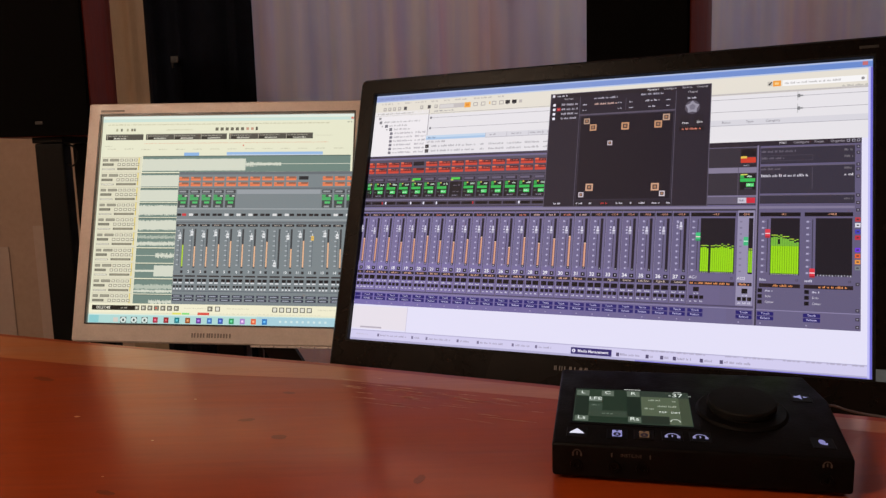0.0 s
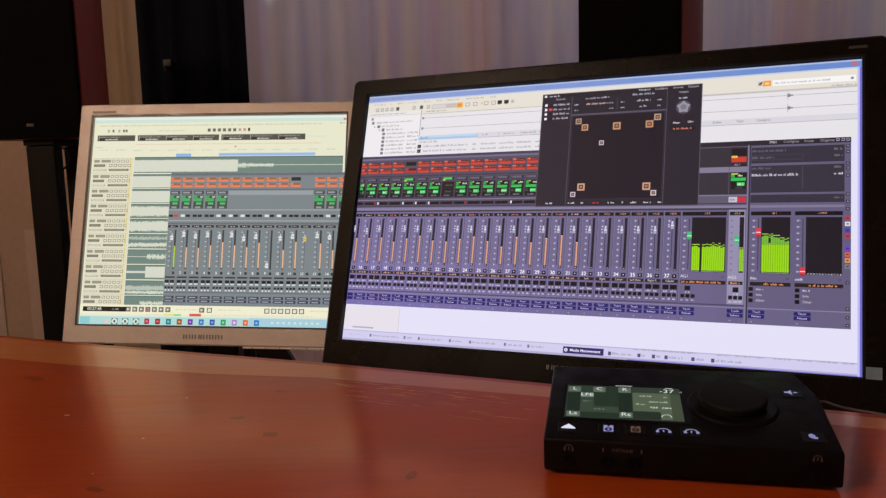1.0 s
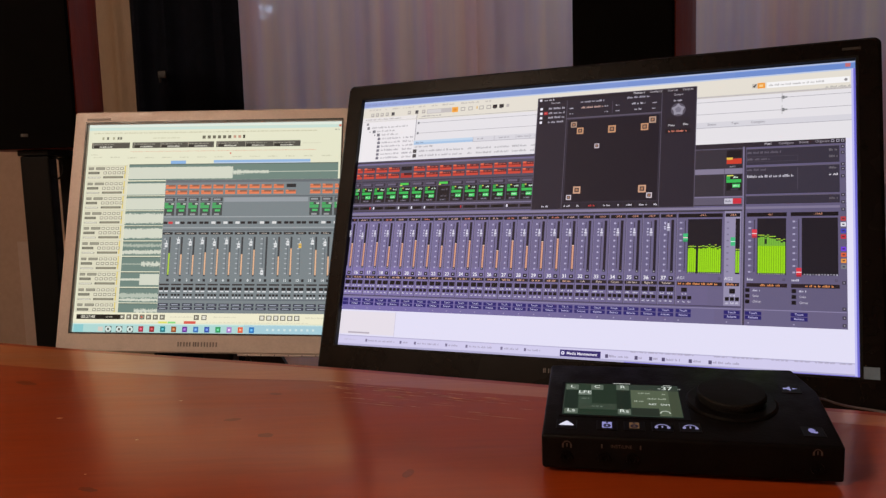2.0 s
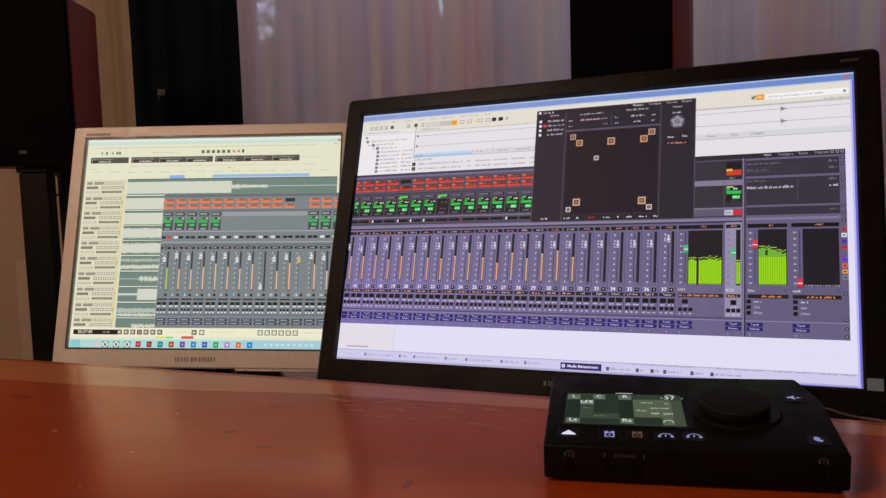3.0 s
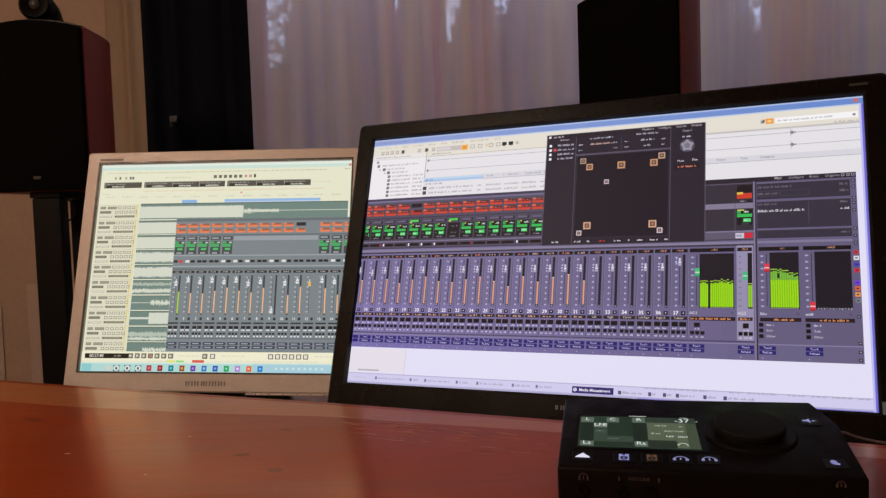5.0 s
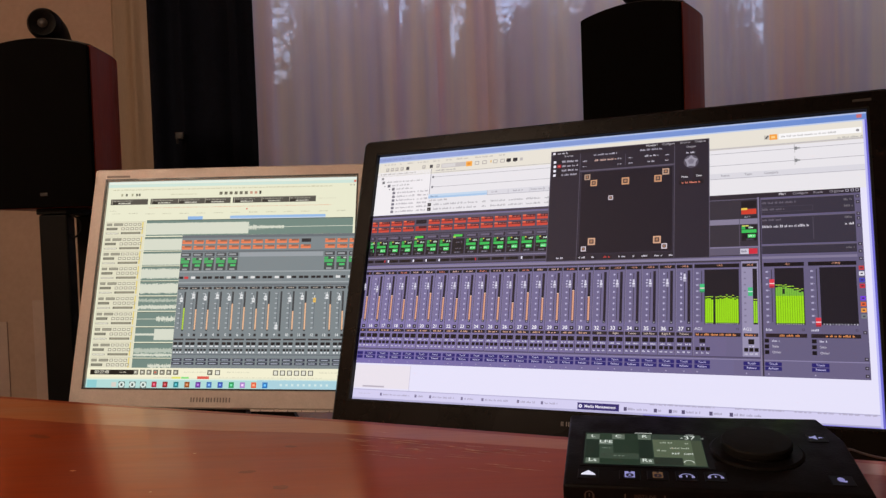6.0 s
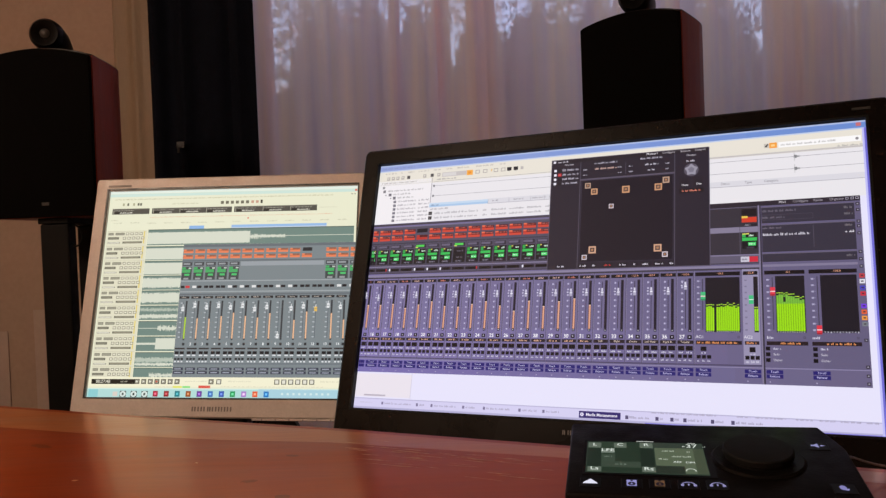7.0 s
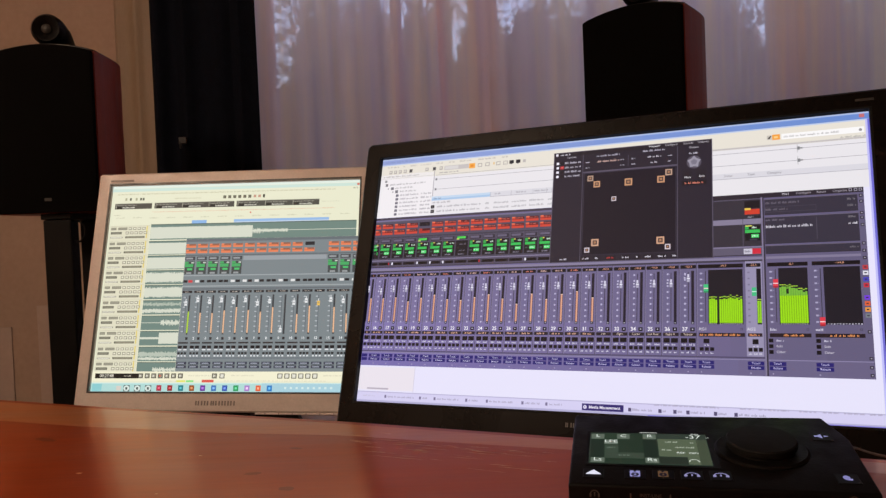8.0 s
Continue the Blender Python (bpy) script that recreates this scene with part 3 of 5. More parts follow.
class Sheet:
    """Flat lit rectangles in millimetres, gathered into one mesh; later layers lie nearer the viewer."""

    def __init__(self, cast=(1.0, 1.0, 1.0)):
        self.bm, self.mats, self.k, self.cast = bmesh.new(), [], 1.0, cast

    def slot(self, rgb):
        """The index of a lit material, tinted by the panel's own white point."""
        mat = lit(tuple(min(255, round(c * q)) for c, q in zip(rgb, self.cast)), self.k)
        if mat not in self.mats:
            self.mats.append(mat)
        return self.mats.index(mat)

    def rect(self, x0, x1, z0, z1, rgb, layer=1):
        y = 0.0020 - 0.00012 * layer
        f = self.bm.faces.new([self.bm.verts.new((x / 1000, y, z / 1000)) for x, z in ((x0, z0), (x1, z0), (x1, z1), (x0, z1))])
        f.material_index = self.slot(rgb)

    def poly(self, pts, rgb, layer=1):
        f = self.bm.faces.new([self.bm.verts.new((x / 1000, 0.0020 - 0.00012 * layer, z / 1000)) for x, z in pts])
        f.material_index = self.slot(rgb)

    def grade(self, x0, x1, z0, z1, c0, c1, layer=1, n=14):
        """A band whose colour shifts along its length, able to hold a viewing-angle shift."""
        for i in range(n):
            c = tuple(round(a + (b - a) * (i + 0.5) / n) for a, b in zip(c0, c1))
            self.rect(x0 + (x1 - x0) * i / n, x0 + (x1 - x0) * (i + 1) / n, z0, z1, c, layer)

    def outline(self, x0, x1, z0, z1, rgb, w=0.5, layer=2):
        for a in ((x0, x1, z0, z0 + w), (x0, x1, z1 - w, z1), (x0, x0 + w, z0, z1), (x1 - w, x1, z0, z1)):
            self.rect(*a, rgb, layer)

    def words(self, x0, x1, z, h, rgb, layer=3, seed=0, fill=0.75):
        """Bars in place of writing too small to read."""
        rng = random.Random(seed * 131 + int(x0 * 7) + int(z * 3))
        x = x0
        while x < x1 - 0.3:
            for k in range(rng.randint(2, 7)):
                w = h * rng.uniform(0.2, 0.38)
                if x + w > x1:
                    break
                d = h * rng.choice((0.6, 0.6, 0.85, 0.95))
                self.rect(x, x + w, z - h * 0.45, z - h * 0.45 + d, rgb, layer)
                x += w + h * 0.17
            x += h * 0.45 / fill

    def done(self, name, parent, label=""):
        return part(name, self.bm, self.mats, parent, label)


def lettering(text, x, z, h, rgb, parent, layer=4, align="CENTER", k=1.0, name="lettering", bold=0.0):
    """Readable words, h millimetres tall, on a screen."""
    cu = bpy.data.curves.new(name, "FONT")
    cu.body = text
    cu.size = h / 0.72 / 1000
    cu.offset = bold / 1000
    cu.align_x, cu.align_y = align, "CENTER"
    cu.materials.append(lit(rgb, k))
    ob = new(name, cu)
    ob.parent = parent
    ob.matrix_local = pose(x / 1000, 0.0020 - 0.00012 * layer, z / 1000, 90, 0, 0)
    return ob


# wide monitor
SL, SR, SB, ST = -270.0, 265.4, -152.1, 147.0
s = Sheet()
# bluer lower white: the panel's viewing-angle shift put into the colour
s.rect(SL, SR, SB, 70, (228, 225, 248), 0)
s.rect(SL, SR, 70, ST, (230, 227, 232), 0)
screen = s.done("screen", wide, "lit panel showing a mixer window over a white editor")

s = Sheet()
s.grade(SL, SR, 139.6, 145.4, (148, 162, 214), (104, 138, 206), 1, 10)
s.rect(SL, SR, 145.4, ST, (176, 190, 228))
s.rect(SL, SR, 138.2, 139.6, (192, 204, 230))
s.words(-266, -222, 142.6, 2.3, (129, 143, 187), 2, 1)
s.rect(257, 261.5, 141.4, 145.2, (196, 110, 116), 2)
s.done("title_bar", screen, "blue window title bar")

s = Sheet()
s.rect(SL, SR, 119.4, 138.2, (229, 223, 212))
for i, (a, b) in enumerate(((-262, -246), (-240, -236), (-230, -221), (-216, -201), (-195, -186), (-178, -170), (-164, -149), (-140, -118), (-110, -102))):
    s.words(a, b, 135.8, 2.3, (184, 178, 174), 2, 2 + i)
rng = random.Random(5)
for x in (-259, -252.5, -246, -239, -231, -209, -199, -190):
    dark = x in (-231, -199)
    s.rect(x, x + 4.2, 126.8, 131.2, (104, 100, 102) if dark else (176, 170, 166), 2)
    s.rect(x + 0.9, x + 3.0, 128.2, 130.2, (222, 216, 208) if not dark else (60, 58, 62), 3)
s.rect(-183.5, -151.5, 125.8, 131.4, (196, 190, 190), 2)
s.rect(-182.5, -165, 126.6, 130.6, (214, 210, 210), 3)
s.rect(-151.2, -143.4, 125.2, 131.6, (244, 172, 74), 2)
s.rect(-149.4, -145.4, 127, 129.8, (226, 140, 60), 3)
for x in (-140, -130.5, -117, -108):
    s.outline(x, x + 5.4, 126.2, 130.8, (166, 160, 158), 0.8, 2)
s.rect(-120.6, -118.8, 127.4, 130.6, (226, 190, 130), 2)
for x in (-100.5, -92.5):
    s.rect(x, x + 5.4, 126.6, 130.8, (40, 40, 46), 2)
    s.rect(x + 1.4, x + 3.8, 125.8, 126.8, (120, 116, 118), 3)
s.rect(-84, -80.6, 126.8, 130.4, (186, 180, 178), 2)
s.rect(174.5, 179.0, 126.6, 131.2, (196, 190, 182), 2)
s.poly([(175.2, 128.2), (176.6, 127.2), (178.8, 130.4), (178.0, 130.8)], (40, 40, 44), 3)
s.rect(179.4, 186.6, 126.0, 131.8, (242, 160, 62), 2)
s.rect(181.0, 184.6, 127.6, 130.0, (252, 206, 140), 3)
s.rect(188, 260.6, 125.8, 131.8, (247, 245, 246), 2)
s.words(190, 240, 128.6, 2.2, (174, 172, 173), 3, 3)
s.poly([(257.4 + 1.5 * math.cos(math.pi * k / 5), 128.6 + 1.5 * math.sin(math.pi * k / 5)) for k in range(10)], (150, 146, 150), 3)
s.words(240, 262, 122.4, 2.0, (174, 172, 169), 2, 4)
s.rect(122, SR, 119.4, 121.6, (208, 202, 198), 2)
s.done("toolbar", screen, "pale toolbar with small icons")

s = Sheet()
s.rect(SL, -197.2, 70, 125.6, (238, 234, 238))
s.rect(-196.6, -195.8, 93.4, 126, (158, 154, 164), 2)
s.words(-266, -216, 123.2, 2.1, (165, 161, 162), 2, 6)
s.rect(SL, -197.2, 120.6, 121.0, (190, 186, 190), 2)
s.rect(-264, -260.6, 116, 119, (150, 148, 152), 2)
s.rect(-262.5, -259, 110.6, 114.2, (128, 126, 132), 2)
s.words(-256, -207, 112.7, 2.4, (163, 161, 166), 2, 7)
s.rect(-259, -257.6, 106.8, 108.2, (110, 108, 114), 2)
s.rect(-254.5, -250.5, 105.8, 109.4, (116, 114, 124), 2)
s.words(-248.5, -224, 107.9, 2.4, (163, 161, 166), 2, 8)
s.rect(-252, -250.6, 102.4, 103.8, (110, 108, 114), 2)
s.rect(-248, -244.2, 101.2, 105.0, (116, 114, 124), 2)
s.words(-241.5, -219, 103.2, 2.4, (163, 161, 166), 2, 9)
for i in range(6):
    z = 98.2 - 4.85 * i
    s.rect(-246.6, -242.8, z - 1.8, z + 1.2, (112, 108, 122), 2)
    s.rect(-246.0, -243.8, z + 0.2, z + 1.7, (150, 148, 158), 3)
    s.words(-240.5, -215, z, 2.5, (162, 159, 168), 2, 10 + i, 1.2)
    s.words(-212, -198, z, 2.5, (162, 159, 168), 2, 16 + i)
s.done("file_tree_pane", screen, "white pane with a folder tree")

s = Sheet()
for z in (120.2, 114.8, 102.0):
    s.rect(-194, SR, z, z + 0.45, (156, 154, 164), 2)
for z in (114.8, 102.0):
    s.rect(-194.2, -191.8, z - 1.2, z + 1.6, (130, 128, 136), 3)
    s.rect(201.6, 202.2, z - 4.4, z + 4.8, (186, 184, 188), 3)
    s.rect(201.4, 204.0, z - 1.5, z + 1.9, (128, 128, 132), 3)
    s.rect(204.0, 206.6, z - 0.6, z + 1.0, (146, 146, 150), 3)
s.words(-190, -164, 123.2, 1.9, (151, 150, 154), 2, 16)
s.rect(-197, -121.6, 87.8, 93.0, (170, 198, 230), 2)
s.rect(-197, -121.6, 90.4, 93.0, (194, 214, 236), 3)
s.rect(-121.6, SR, 87.4, 93.6, (216, 214, 222), 2)
s.rect(-121.6, SR, 87.4, 88.0, (176, 174, 184), 3)
for x in (-121.6, -96, -70, -54):
    s.rect(x, x + 0.4, 87.8, 93.4, (170, 168, 178), 3)
s.words(-194, -184, 90.4, 2.2, (120, 135, 163), 4, 17)
for a, b in ((-116, -108), (-90, -78), (-68, -52), (-48, -47)):
    s.words(a, b, 90.8, 2.0, (159, 158, 166), 4, 18)
s.words(-195, -172, 85.4, 2.4, (162, 159, 165), 2, 20)
for z in (80.0, 74.3):
    s.rect(-197, -192.4, z - 2.1, z + 2.1, (44, 40, 44), 2)
    s.rect(-195.8, -194.2, z - 1.0, z + 0.4, (120, 116, 122), 3)
    s.words(-189, -132, z, 2.6, (162, 161, 168), 2, 21)
    for a, b in ((-127, -122), (-116.5, -98), (-94.5, -77), (-73.5, -56.5), (-52, -47)):
        s.words(a, b, z, 2.5, (169, 168, 174), 2, 22, 2.0)
s.done("editor_pane", screen, "white pane with thin wave lines and a file list")

s = Sheet()
s.rect(SL, SR, SB, -140.0, (210, 205, 238))
s.rect(SL, SR, SB, -149.6, (178, 174, 210), 2)
s.rect(SL, SR, -140.8, -139.8, (184, 180, 212), 2)
s.rect(SL, -198.6, -138.2, -112, (231, 224, 234), 1)
s.rect(-198.6, -198.0, -139.8, -111, (202, 196, 216), 2)
s.rect(-258, -230, -137.4, -135.6, (184, 176, 190), 2)
s.words(-262, -246, -144.8, 1.6, (192, 187, 206), 2, 30)
for a, b in ((-234, -196), (-190, -178), (-172, -140), (-134, -118), (-110, -78), (-70, -50), (-44, -26)):
    s.words(a + 4, b, -145.0, 2.2, (166, 161, 184), 2, 31)
    s.rect(a, a + 2.4, -146.6, -143.4, (124, 116, 148), 2)
s.rect(-5.4, 36.4, -149.4, -142.6, (50, 40, 106), 2)
s.poly([(-2.4 + 1.9 * math.cos(math.pi * k / 5), -146 + 1.9 * math.sin(math.pi * k / 5)) for k in range(10)], (226, 222, 246), 3)
s.rect(-2.8, -2.0, -146.6, -145.2, (70, 60, 130), 4)
for i, (a, b) in enumerate(((41, 64), (70, 79), (84, 92), (96, 114), (121, 133), (139, 166))):
    s.words(a + 4, b, -146.4, 2.4, (159, 154, 177), 2, 33)
    s.rect(a, a + 3, -148.4, -144.8, (86, 78, 112), 2)
for i, (a, b) in enumerate(((66, 126), (144, 156), (160, 186), (194, 208), (213, 226), (230, 246), (250, 260))):
    s.words(a, b, -140.8, 1.8, (163, 158, 178), 3, 34)
s.done("status_bar", screen, "lavender status bar with tabs")

# bluish viewing-angle glow at the right and lower rim, painted into the emission
s = Sheet()
s.rect(263.6, SR, SB, 139, (112, 108, 206), 9)
s.rect(261.8, 263.6, SB, 139, (192, 190, 246), 9)
s.rect(60, 263.6, SB, -151.0, (128, 122, 206), 9)
s.done("rim_glow", screen, "bluish viewing-angle glow painted along the panel's rim")
for tx, x in (("Status", 137.3), ("Type", 159), ("Category", 180.2)):
    lettering(tx, x, 91.0, 2.5, (126, 124, 132), screen, 6)
lettering("Media Management", 17.4, -146.0, 2.9, (234, 230, 246), screen, bold=0.08)

STEP, M16 = 16.71, -248.6
MR = 256.6
s = Sheet((0.99, 1.0, 1.025))
# violet left, greyer right: viewing-angle shift painted into the graded bands
s.grade(SL, MR, -110.2, 69.5, (124, 114, 154), (98, 90, 118), 1)
s.rect(SL, MR, 66.6, 69.5, (70, 63, 76), 2)
s.rect(SL, 168, 44.8, 64.2, (84, 77, 94), 2)
s.rect(SL, 168, 64.2, 65.2, (112, 104, 124), 3)
s.rect(SL, 168, 43.6, 44.8, (60, 54, 66), 3)
s.rect(SL, 168, 16, 43.6, (74, 68, 84), 2)
s.rect(SL, 168, 14.6, 16, (126, 117, 142), 3)
s.rect(SL, 168, 7.4, 14.6, (82, 75, 94), 3)
s.rect(SL, 168, 6.4, 7.4, (58, 52, 64), 4)
s.rect(SL, 168, 2.6, 5, (134, 125, 150), 3)
s.rect(SL, 168, 0.6, 2.4, (62, 56, 68), 3)
s.grade(SL, 168, -93.6, -59.5, (130, 118, 168), (105, 96, 128), 2)
s.rect(SL, 168, -93.6, -92.4, (76, 68, 96), 3)
s.grade(SL, 256, -110.2, -94.6, (122, 110, 170), (104, 96, 124), 2)
s.rect(SL, 256, -95.4, -94.6, (140, 131, 164), 3)
RED, GRN = (180, 54, 48), (56, 184, 84)
PEAK = (-32, -31, -36, -32, -28.5, -34, -35, -32, -29, -34, -40, -29, -35, -30, -27, -34)
rng = random.Random(21)
for n in range(15, 38):
    m = M16 + STEP * (n - 16)
    l, r = max(m - 12.2, SL), m + 3.5
    # inserts, panners
    if n < 29:
        if n == 19:
            s.rect(l + 1, r - 1, 56.6, 61.4, (30, 26, 36), 4)
            s.rect(l + 0.9, r - 0.3, 47.6, 53.4, RED, 4)
            s.rect(l + 5.2, r - 0.3, 50.6, 53.4, (84, 28, 32), 5)
        else:
            for z in (55.2, 47.6):
                s.rect(l + 0.9, r - 0.3, z, z + 5.8, RED, 4)
                s.rect(l + 0.9, r - 0.3, z + 0.3, z + 2.3, (204, 74, 58), 5)
                s.rect(l + 5.2, r - 0.3, z + 3.0, z + 5.8, (86, 28, 32), 5)
                s.words(l + 6, r - 1, z + 4.4, 1.5, (206, 110, 100), 6, n)
                s.rect(l + 0.9, l + 4.6, z + 4.2, z + 5.8, (236, 112, 76), 5)
        on = n in (19, 22)
        s.rect(l + 0.4, r - 0.2, 37.0, 42.4, (46, 41, 54), 4)
        s.outline(l + 0.4, r - 0.2, 37.0, 42.4, (104, 96, 116), 0.4, 5)
        s.rect(l + 1.6, r - 3.2, 38.6, 41.2, (80, 204, 84) if on else (104, 96, 116), 5)
        if on:
            s.rect(l + 1.2, l + 4.4, 37.4, 38.8, (190, 206, 90), 6)
        s.rect(l + 0.4, r - 0.2, 18.0, 36.2, (28, 25, 32), 4)
        if n != 22:
            s.rect(l + 1.2, l + 4.6, 31.4, 35.6, (50, 158, 74), 5)
            s.rect(l + 4.8, l + 6.6, 34.2, 35.6, (206, 190, 90), 5)
            s.words(r - 6.4, r - 1.2, 33.6, 2.2, (206, 232, 210), 5, n)
            s.rect(l + 1.2, r - 2.6, 27.8, 30.8, GRN, 5)
            s.rect(l + 6.4, r - 2.6, 22.6, 26.4, (74, 204, 104), 5)
            s.words(l + 7.0, r - 3.2, 24.6, 1.7, (214, 244, 220), 6, n)
            s.rect(l + 1.6, l + 4.4, 23.6, 25.2, (66, 88, 74), 5)
        else:
            s.words(l + 5, r - 2, 32, 2.2, (110, 104, 118), 5, 1)
            s.words(l + 5, r - 3, 24.4, 2.0, (110, 104, 118), 5, 2)
        s.rect(l + 3.6, r - 4, 18.8, 21.0, (64, 60, 72), 5)
        s.words(l + 4.4, r - 4.6, 19.9, 1.3, (150, 144, 158), 6, n)
        s.rect(l + 0.4, r - 0.2, 9.4, 12.8, (30, 25, 34), 4)
        s.rect(l + rng.uniform(0.8, 8), r - 2.5, 10, 12.2, (16, 13, 18), 5)
        if n in (17, 19, 20, 21, 27):
            s.rect(l + 1.5, l + 3.4, 9.6, 12.6, (228, 224, 238), 6)
        if n in (16, 23, 28):
            s.rect(r - 2, r - 0.6, 9.6, 12.6, (190, 44, 54), 6)
    # channel strip
    s.rect(r + 0.1, r + 0.7, -93, 0.6, (72, 65, 84), 3)
    s.rect(r + 0.7, r + 1.1, -93, 0.6, (140, 130, 160), 3)
    s.rect(l + 0.4, r - 0.2, -4.9, -1.3, (22, 18, 24), 4)
    if n < 32:
        s.words(l + 4.2, r - 3.4, -3.1, 2.1, (206, 168, 160) if n % 3 else (208, 126, 108), 5, n)
    s.rect(m - 1.35, m + 1.35, -61.2, -7.2, (34, 29, 42), 4)
    s.rect(m - 1.05, m + 1.05, -61.0, -59.2, (12, 10, 14), 6)
    s.rect(m - 0.5, m + 0.5, -60.5, -59.6, (206, 202, 214), 7)
    if n < 32:
        top = PEAK[n - 16] if n > 15 else -32
        s.rect(m - 1.0, m + 1.0, -58.6, top, (204, 140, 112), 5)
        s.rect(m - 0.2, m + 0.8, -58.6, top - 0.6, (222, 166, 138), 6)
        s.rect(m - 1.35, m + 1.35, top + 0.9, top + 2.6, (14, 11, 16), 6)
        s.rect(m - 1.1, m + 1.1, top, top + 0.8, (240, 204, 182), 6)
    for i in range(9):
        z = -10.2 - 6.1 * i
        s.rect(m - 8.2, m - 6.6, z - 0.9, z + 0.9, (186, 178, 208), 4)
        s.rect(m - 6.2, m - 5.6, z - 0.3, z + 0.3, (160, 152, 180), 4)
    s.rect(m - 4.5, m - 3.8, -58, -8.6, (56, 50, 66), 4)
    kz = -19.6 if n < 37 else -14.6
    if n == 16:
        kz = -22.4
    s.rect(m - 5.8, m - 2.3, kz - 4.4, kz + 2.6, (120, 112, 136), 5)
    s.rect(m - 5.4, m - 2.7, kz - 4.0, kz - 1.6, (176, 170, 190), 6)
    s.rect(m - 5.4, m - 2.7, kz - 1.2, kz + 0.2, (234, 230, 242), 6)
    s.rect(m - 5.0, m - 3.2, kz + 0.6, kz + 4.0, (208, 202, 220), 6)
    s.rect(m - 8.4, m - 6.8, kz - 0.4, kz + 0.8, (212, 206, 226), 6)
    s.rect(m - 7.6, m - 6.6, kz + 2.6, kz + 3.6, (200, 192, 216), 6)
    s.rect(m - 2.4, m + 1.7, -68.4, -64.6, (20, 17, 24), 4)
    s.rect(m - 0.9, m + 0.3, -67.0, -65.8, (196, 190, 206), 5)
    s.rect(l + 0.4, r - 0.2, -73.2, -69.8, (40, 32, 38), 4)
    if n < 32:
        s.words(l + 3.2, r - 3, -71.5, 2.0, (230, 178, 150), 5, n)
    for a, b in ((l + 1.0, l + 7.0), (l + 8.2, r - 0.8)):
        s.rect(a, b, -79.8, -75.2, (18, 15, 22), 4)
        s.words(a + 0.8, b - 0.6, -81.6, 1.9, (212, 206, 222), 5, n)
    for k in range(3):
        a = l + 0.8 + 4.9 * k
        s.rect(a, a + 3.7, -87.0, -83.6, (18, 15, 22), 4)
        s.words(a + 0.5, a + 3.2, -89.2, 1.9, (212, 206, 222), 4, n)
    for z in (-100.2, -104.4):
        s.rect(l + 0.6, r - 0.4, z, z + 3.5, (38, 32, 104), 4)
    s.rect(m - 5, m - 3.9, -108.2, -107.2, (176, 166, 194), 4)

# group and master strips
for x0, x1, n, hi, lo in ((117.0, 148.8, 16, -35.4, -36.6), (180.6, 205.8, 12, -25, -32), (219.2, 249.4, 0, 0, 0)):
    s.rect(x0, x1, -61.4, -6.8, (28, 25, 34), 4)
    s.rect(x0 - 9.4, x1 + 0.5, -5.0, -1.2, (20, 16, 22), 4)
    rng = random.Random(int(x0))
    w = (x1 - x0 - 1.2) / max(n, 1)
    for i in range(n):
        a = x0 + 0.6 + w * i
        if n == 16 and i == 4:
            continue
        top = hi + (lo - hi) * (max(i / n - 0.35, 0) * 1.4 if n == 12 else rng.random()) + rng.uniform(-0.9, 0.9)
        s.rect(a, a + w - 0.16, -60, min(top, -33.8), (158, 218, 24), 5)
        s.rect(a, a + w * 0.3, -60, min(top, -33.8), (140, 200, 20), 6)
        if top > -33.8:
            s.rect(a, a + w - 0.16, -33.8, top, (120, 182, 60), 5)
            if i == 3:
                s.rect(a, a + w - 0.16, -32, -27.0, (32, 40, 30), 6)
        up = top + rng.uniform(0.9, 2.4)
        s.rect(a, a + w - 0.16, up, up + 0.8, (196, 214, 70) if i % 4 == 1 else (160, 212, 60), 5)
        s.rect(a + 0.3, a + w * 0.7, -61.2, -60.5, (190, 194, 180), 5)
    if n == 0:
        for i in range(12):
            a = x0 + 1.2 + 2.45 * i
            s.rect(a, a + 0.14, -60, -8, (40, 36, 46), 5)
            s.rect(a + 0.4, a + 1.5, -61.0 - 0.3 * (i % 3), -60.2, (186, 182, 194), 5)
    for i in range(9):
        z = -10.2 - 6.1 * i
        s.rect(x0 - 7.8, x0 - 5.6, z - 0.8, z + 0.8, (172, 164, 192), 4)
        s.rect(x0 - 5.0, x0 - 4.4, z - 0.3, z + 0.3, (150, 142, 170), 4)
    s.rect(x0 - 2.9, x0 - 2.2, -59, -8, (56, 50, 64), 4)
    s.rect(x0 - 9, x1 + 1, -73.4, -69.8, (38, 28, 34), 4)
    s.words(x0 - (8 if n == 16 else -3), x1 - 3, -71.6, 2.2, (228, 148, 92), 5, 40)
    if n < 16:
        s.words(x0 - 8.6, x0 - 2, -66.2, 2.6, (206, 200, 216), 4, 41)
    s.outline(x1 - 2.8, x1 - 0.8, -67, -65, (70, 62, 78), 0.4, 4)
for x, z, c in ((114.9, -25.6, (64, 190, 120)), (178.1, -21.8, (222, 58, 74)), (216.7, -58.8, (222, 54, 68))):
    s.rect(x - 2.2, x + 2.2, z - 4.2, z + 4.2, c, 6)
    s.rect(x - 2.2, x + 2.2, z - 0.5, z + 0.5, (238, 204, 204), 7)
    s.rect(x - 2.2, x + 2.2, z - 4.2, z - 2.6, tuple(int(v * 0.75) for v in c), 7)
s.rect(151.2, 166.2, -92, 0.8, (150, 141, 168), 4)
s.rect(152.0, 165.2, -4.9, -1.3, (24, 19, 26), 5)
s.rect(161.2, 165.2, -61.4, -6.8, (28, 25, 34), 5)
for a in (161.5, 163.4):
    s.rect(a, a + 1.6, -60, -38.6, (150, 208, 36), 6)
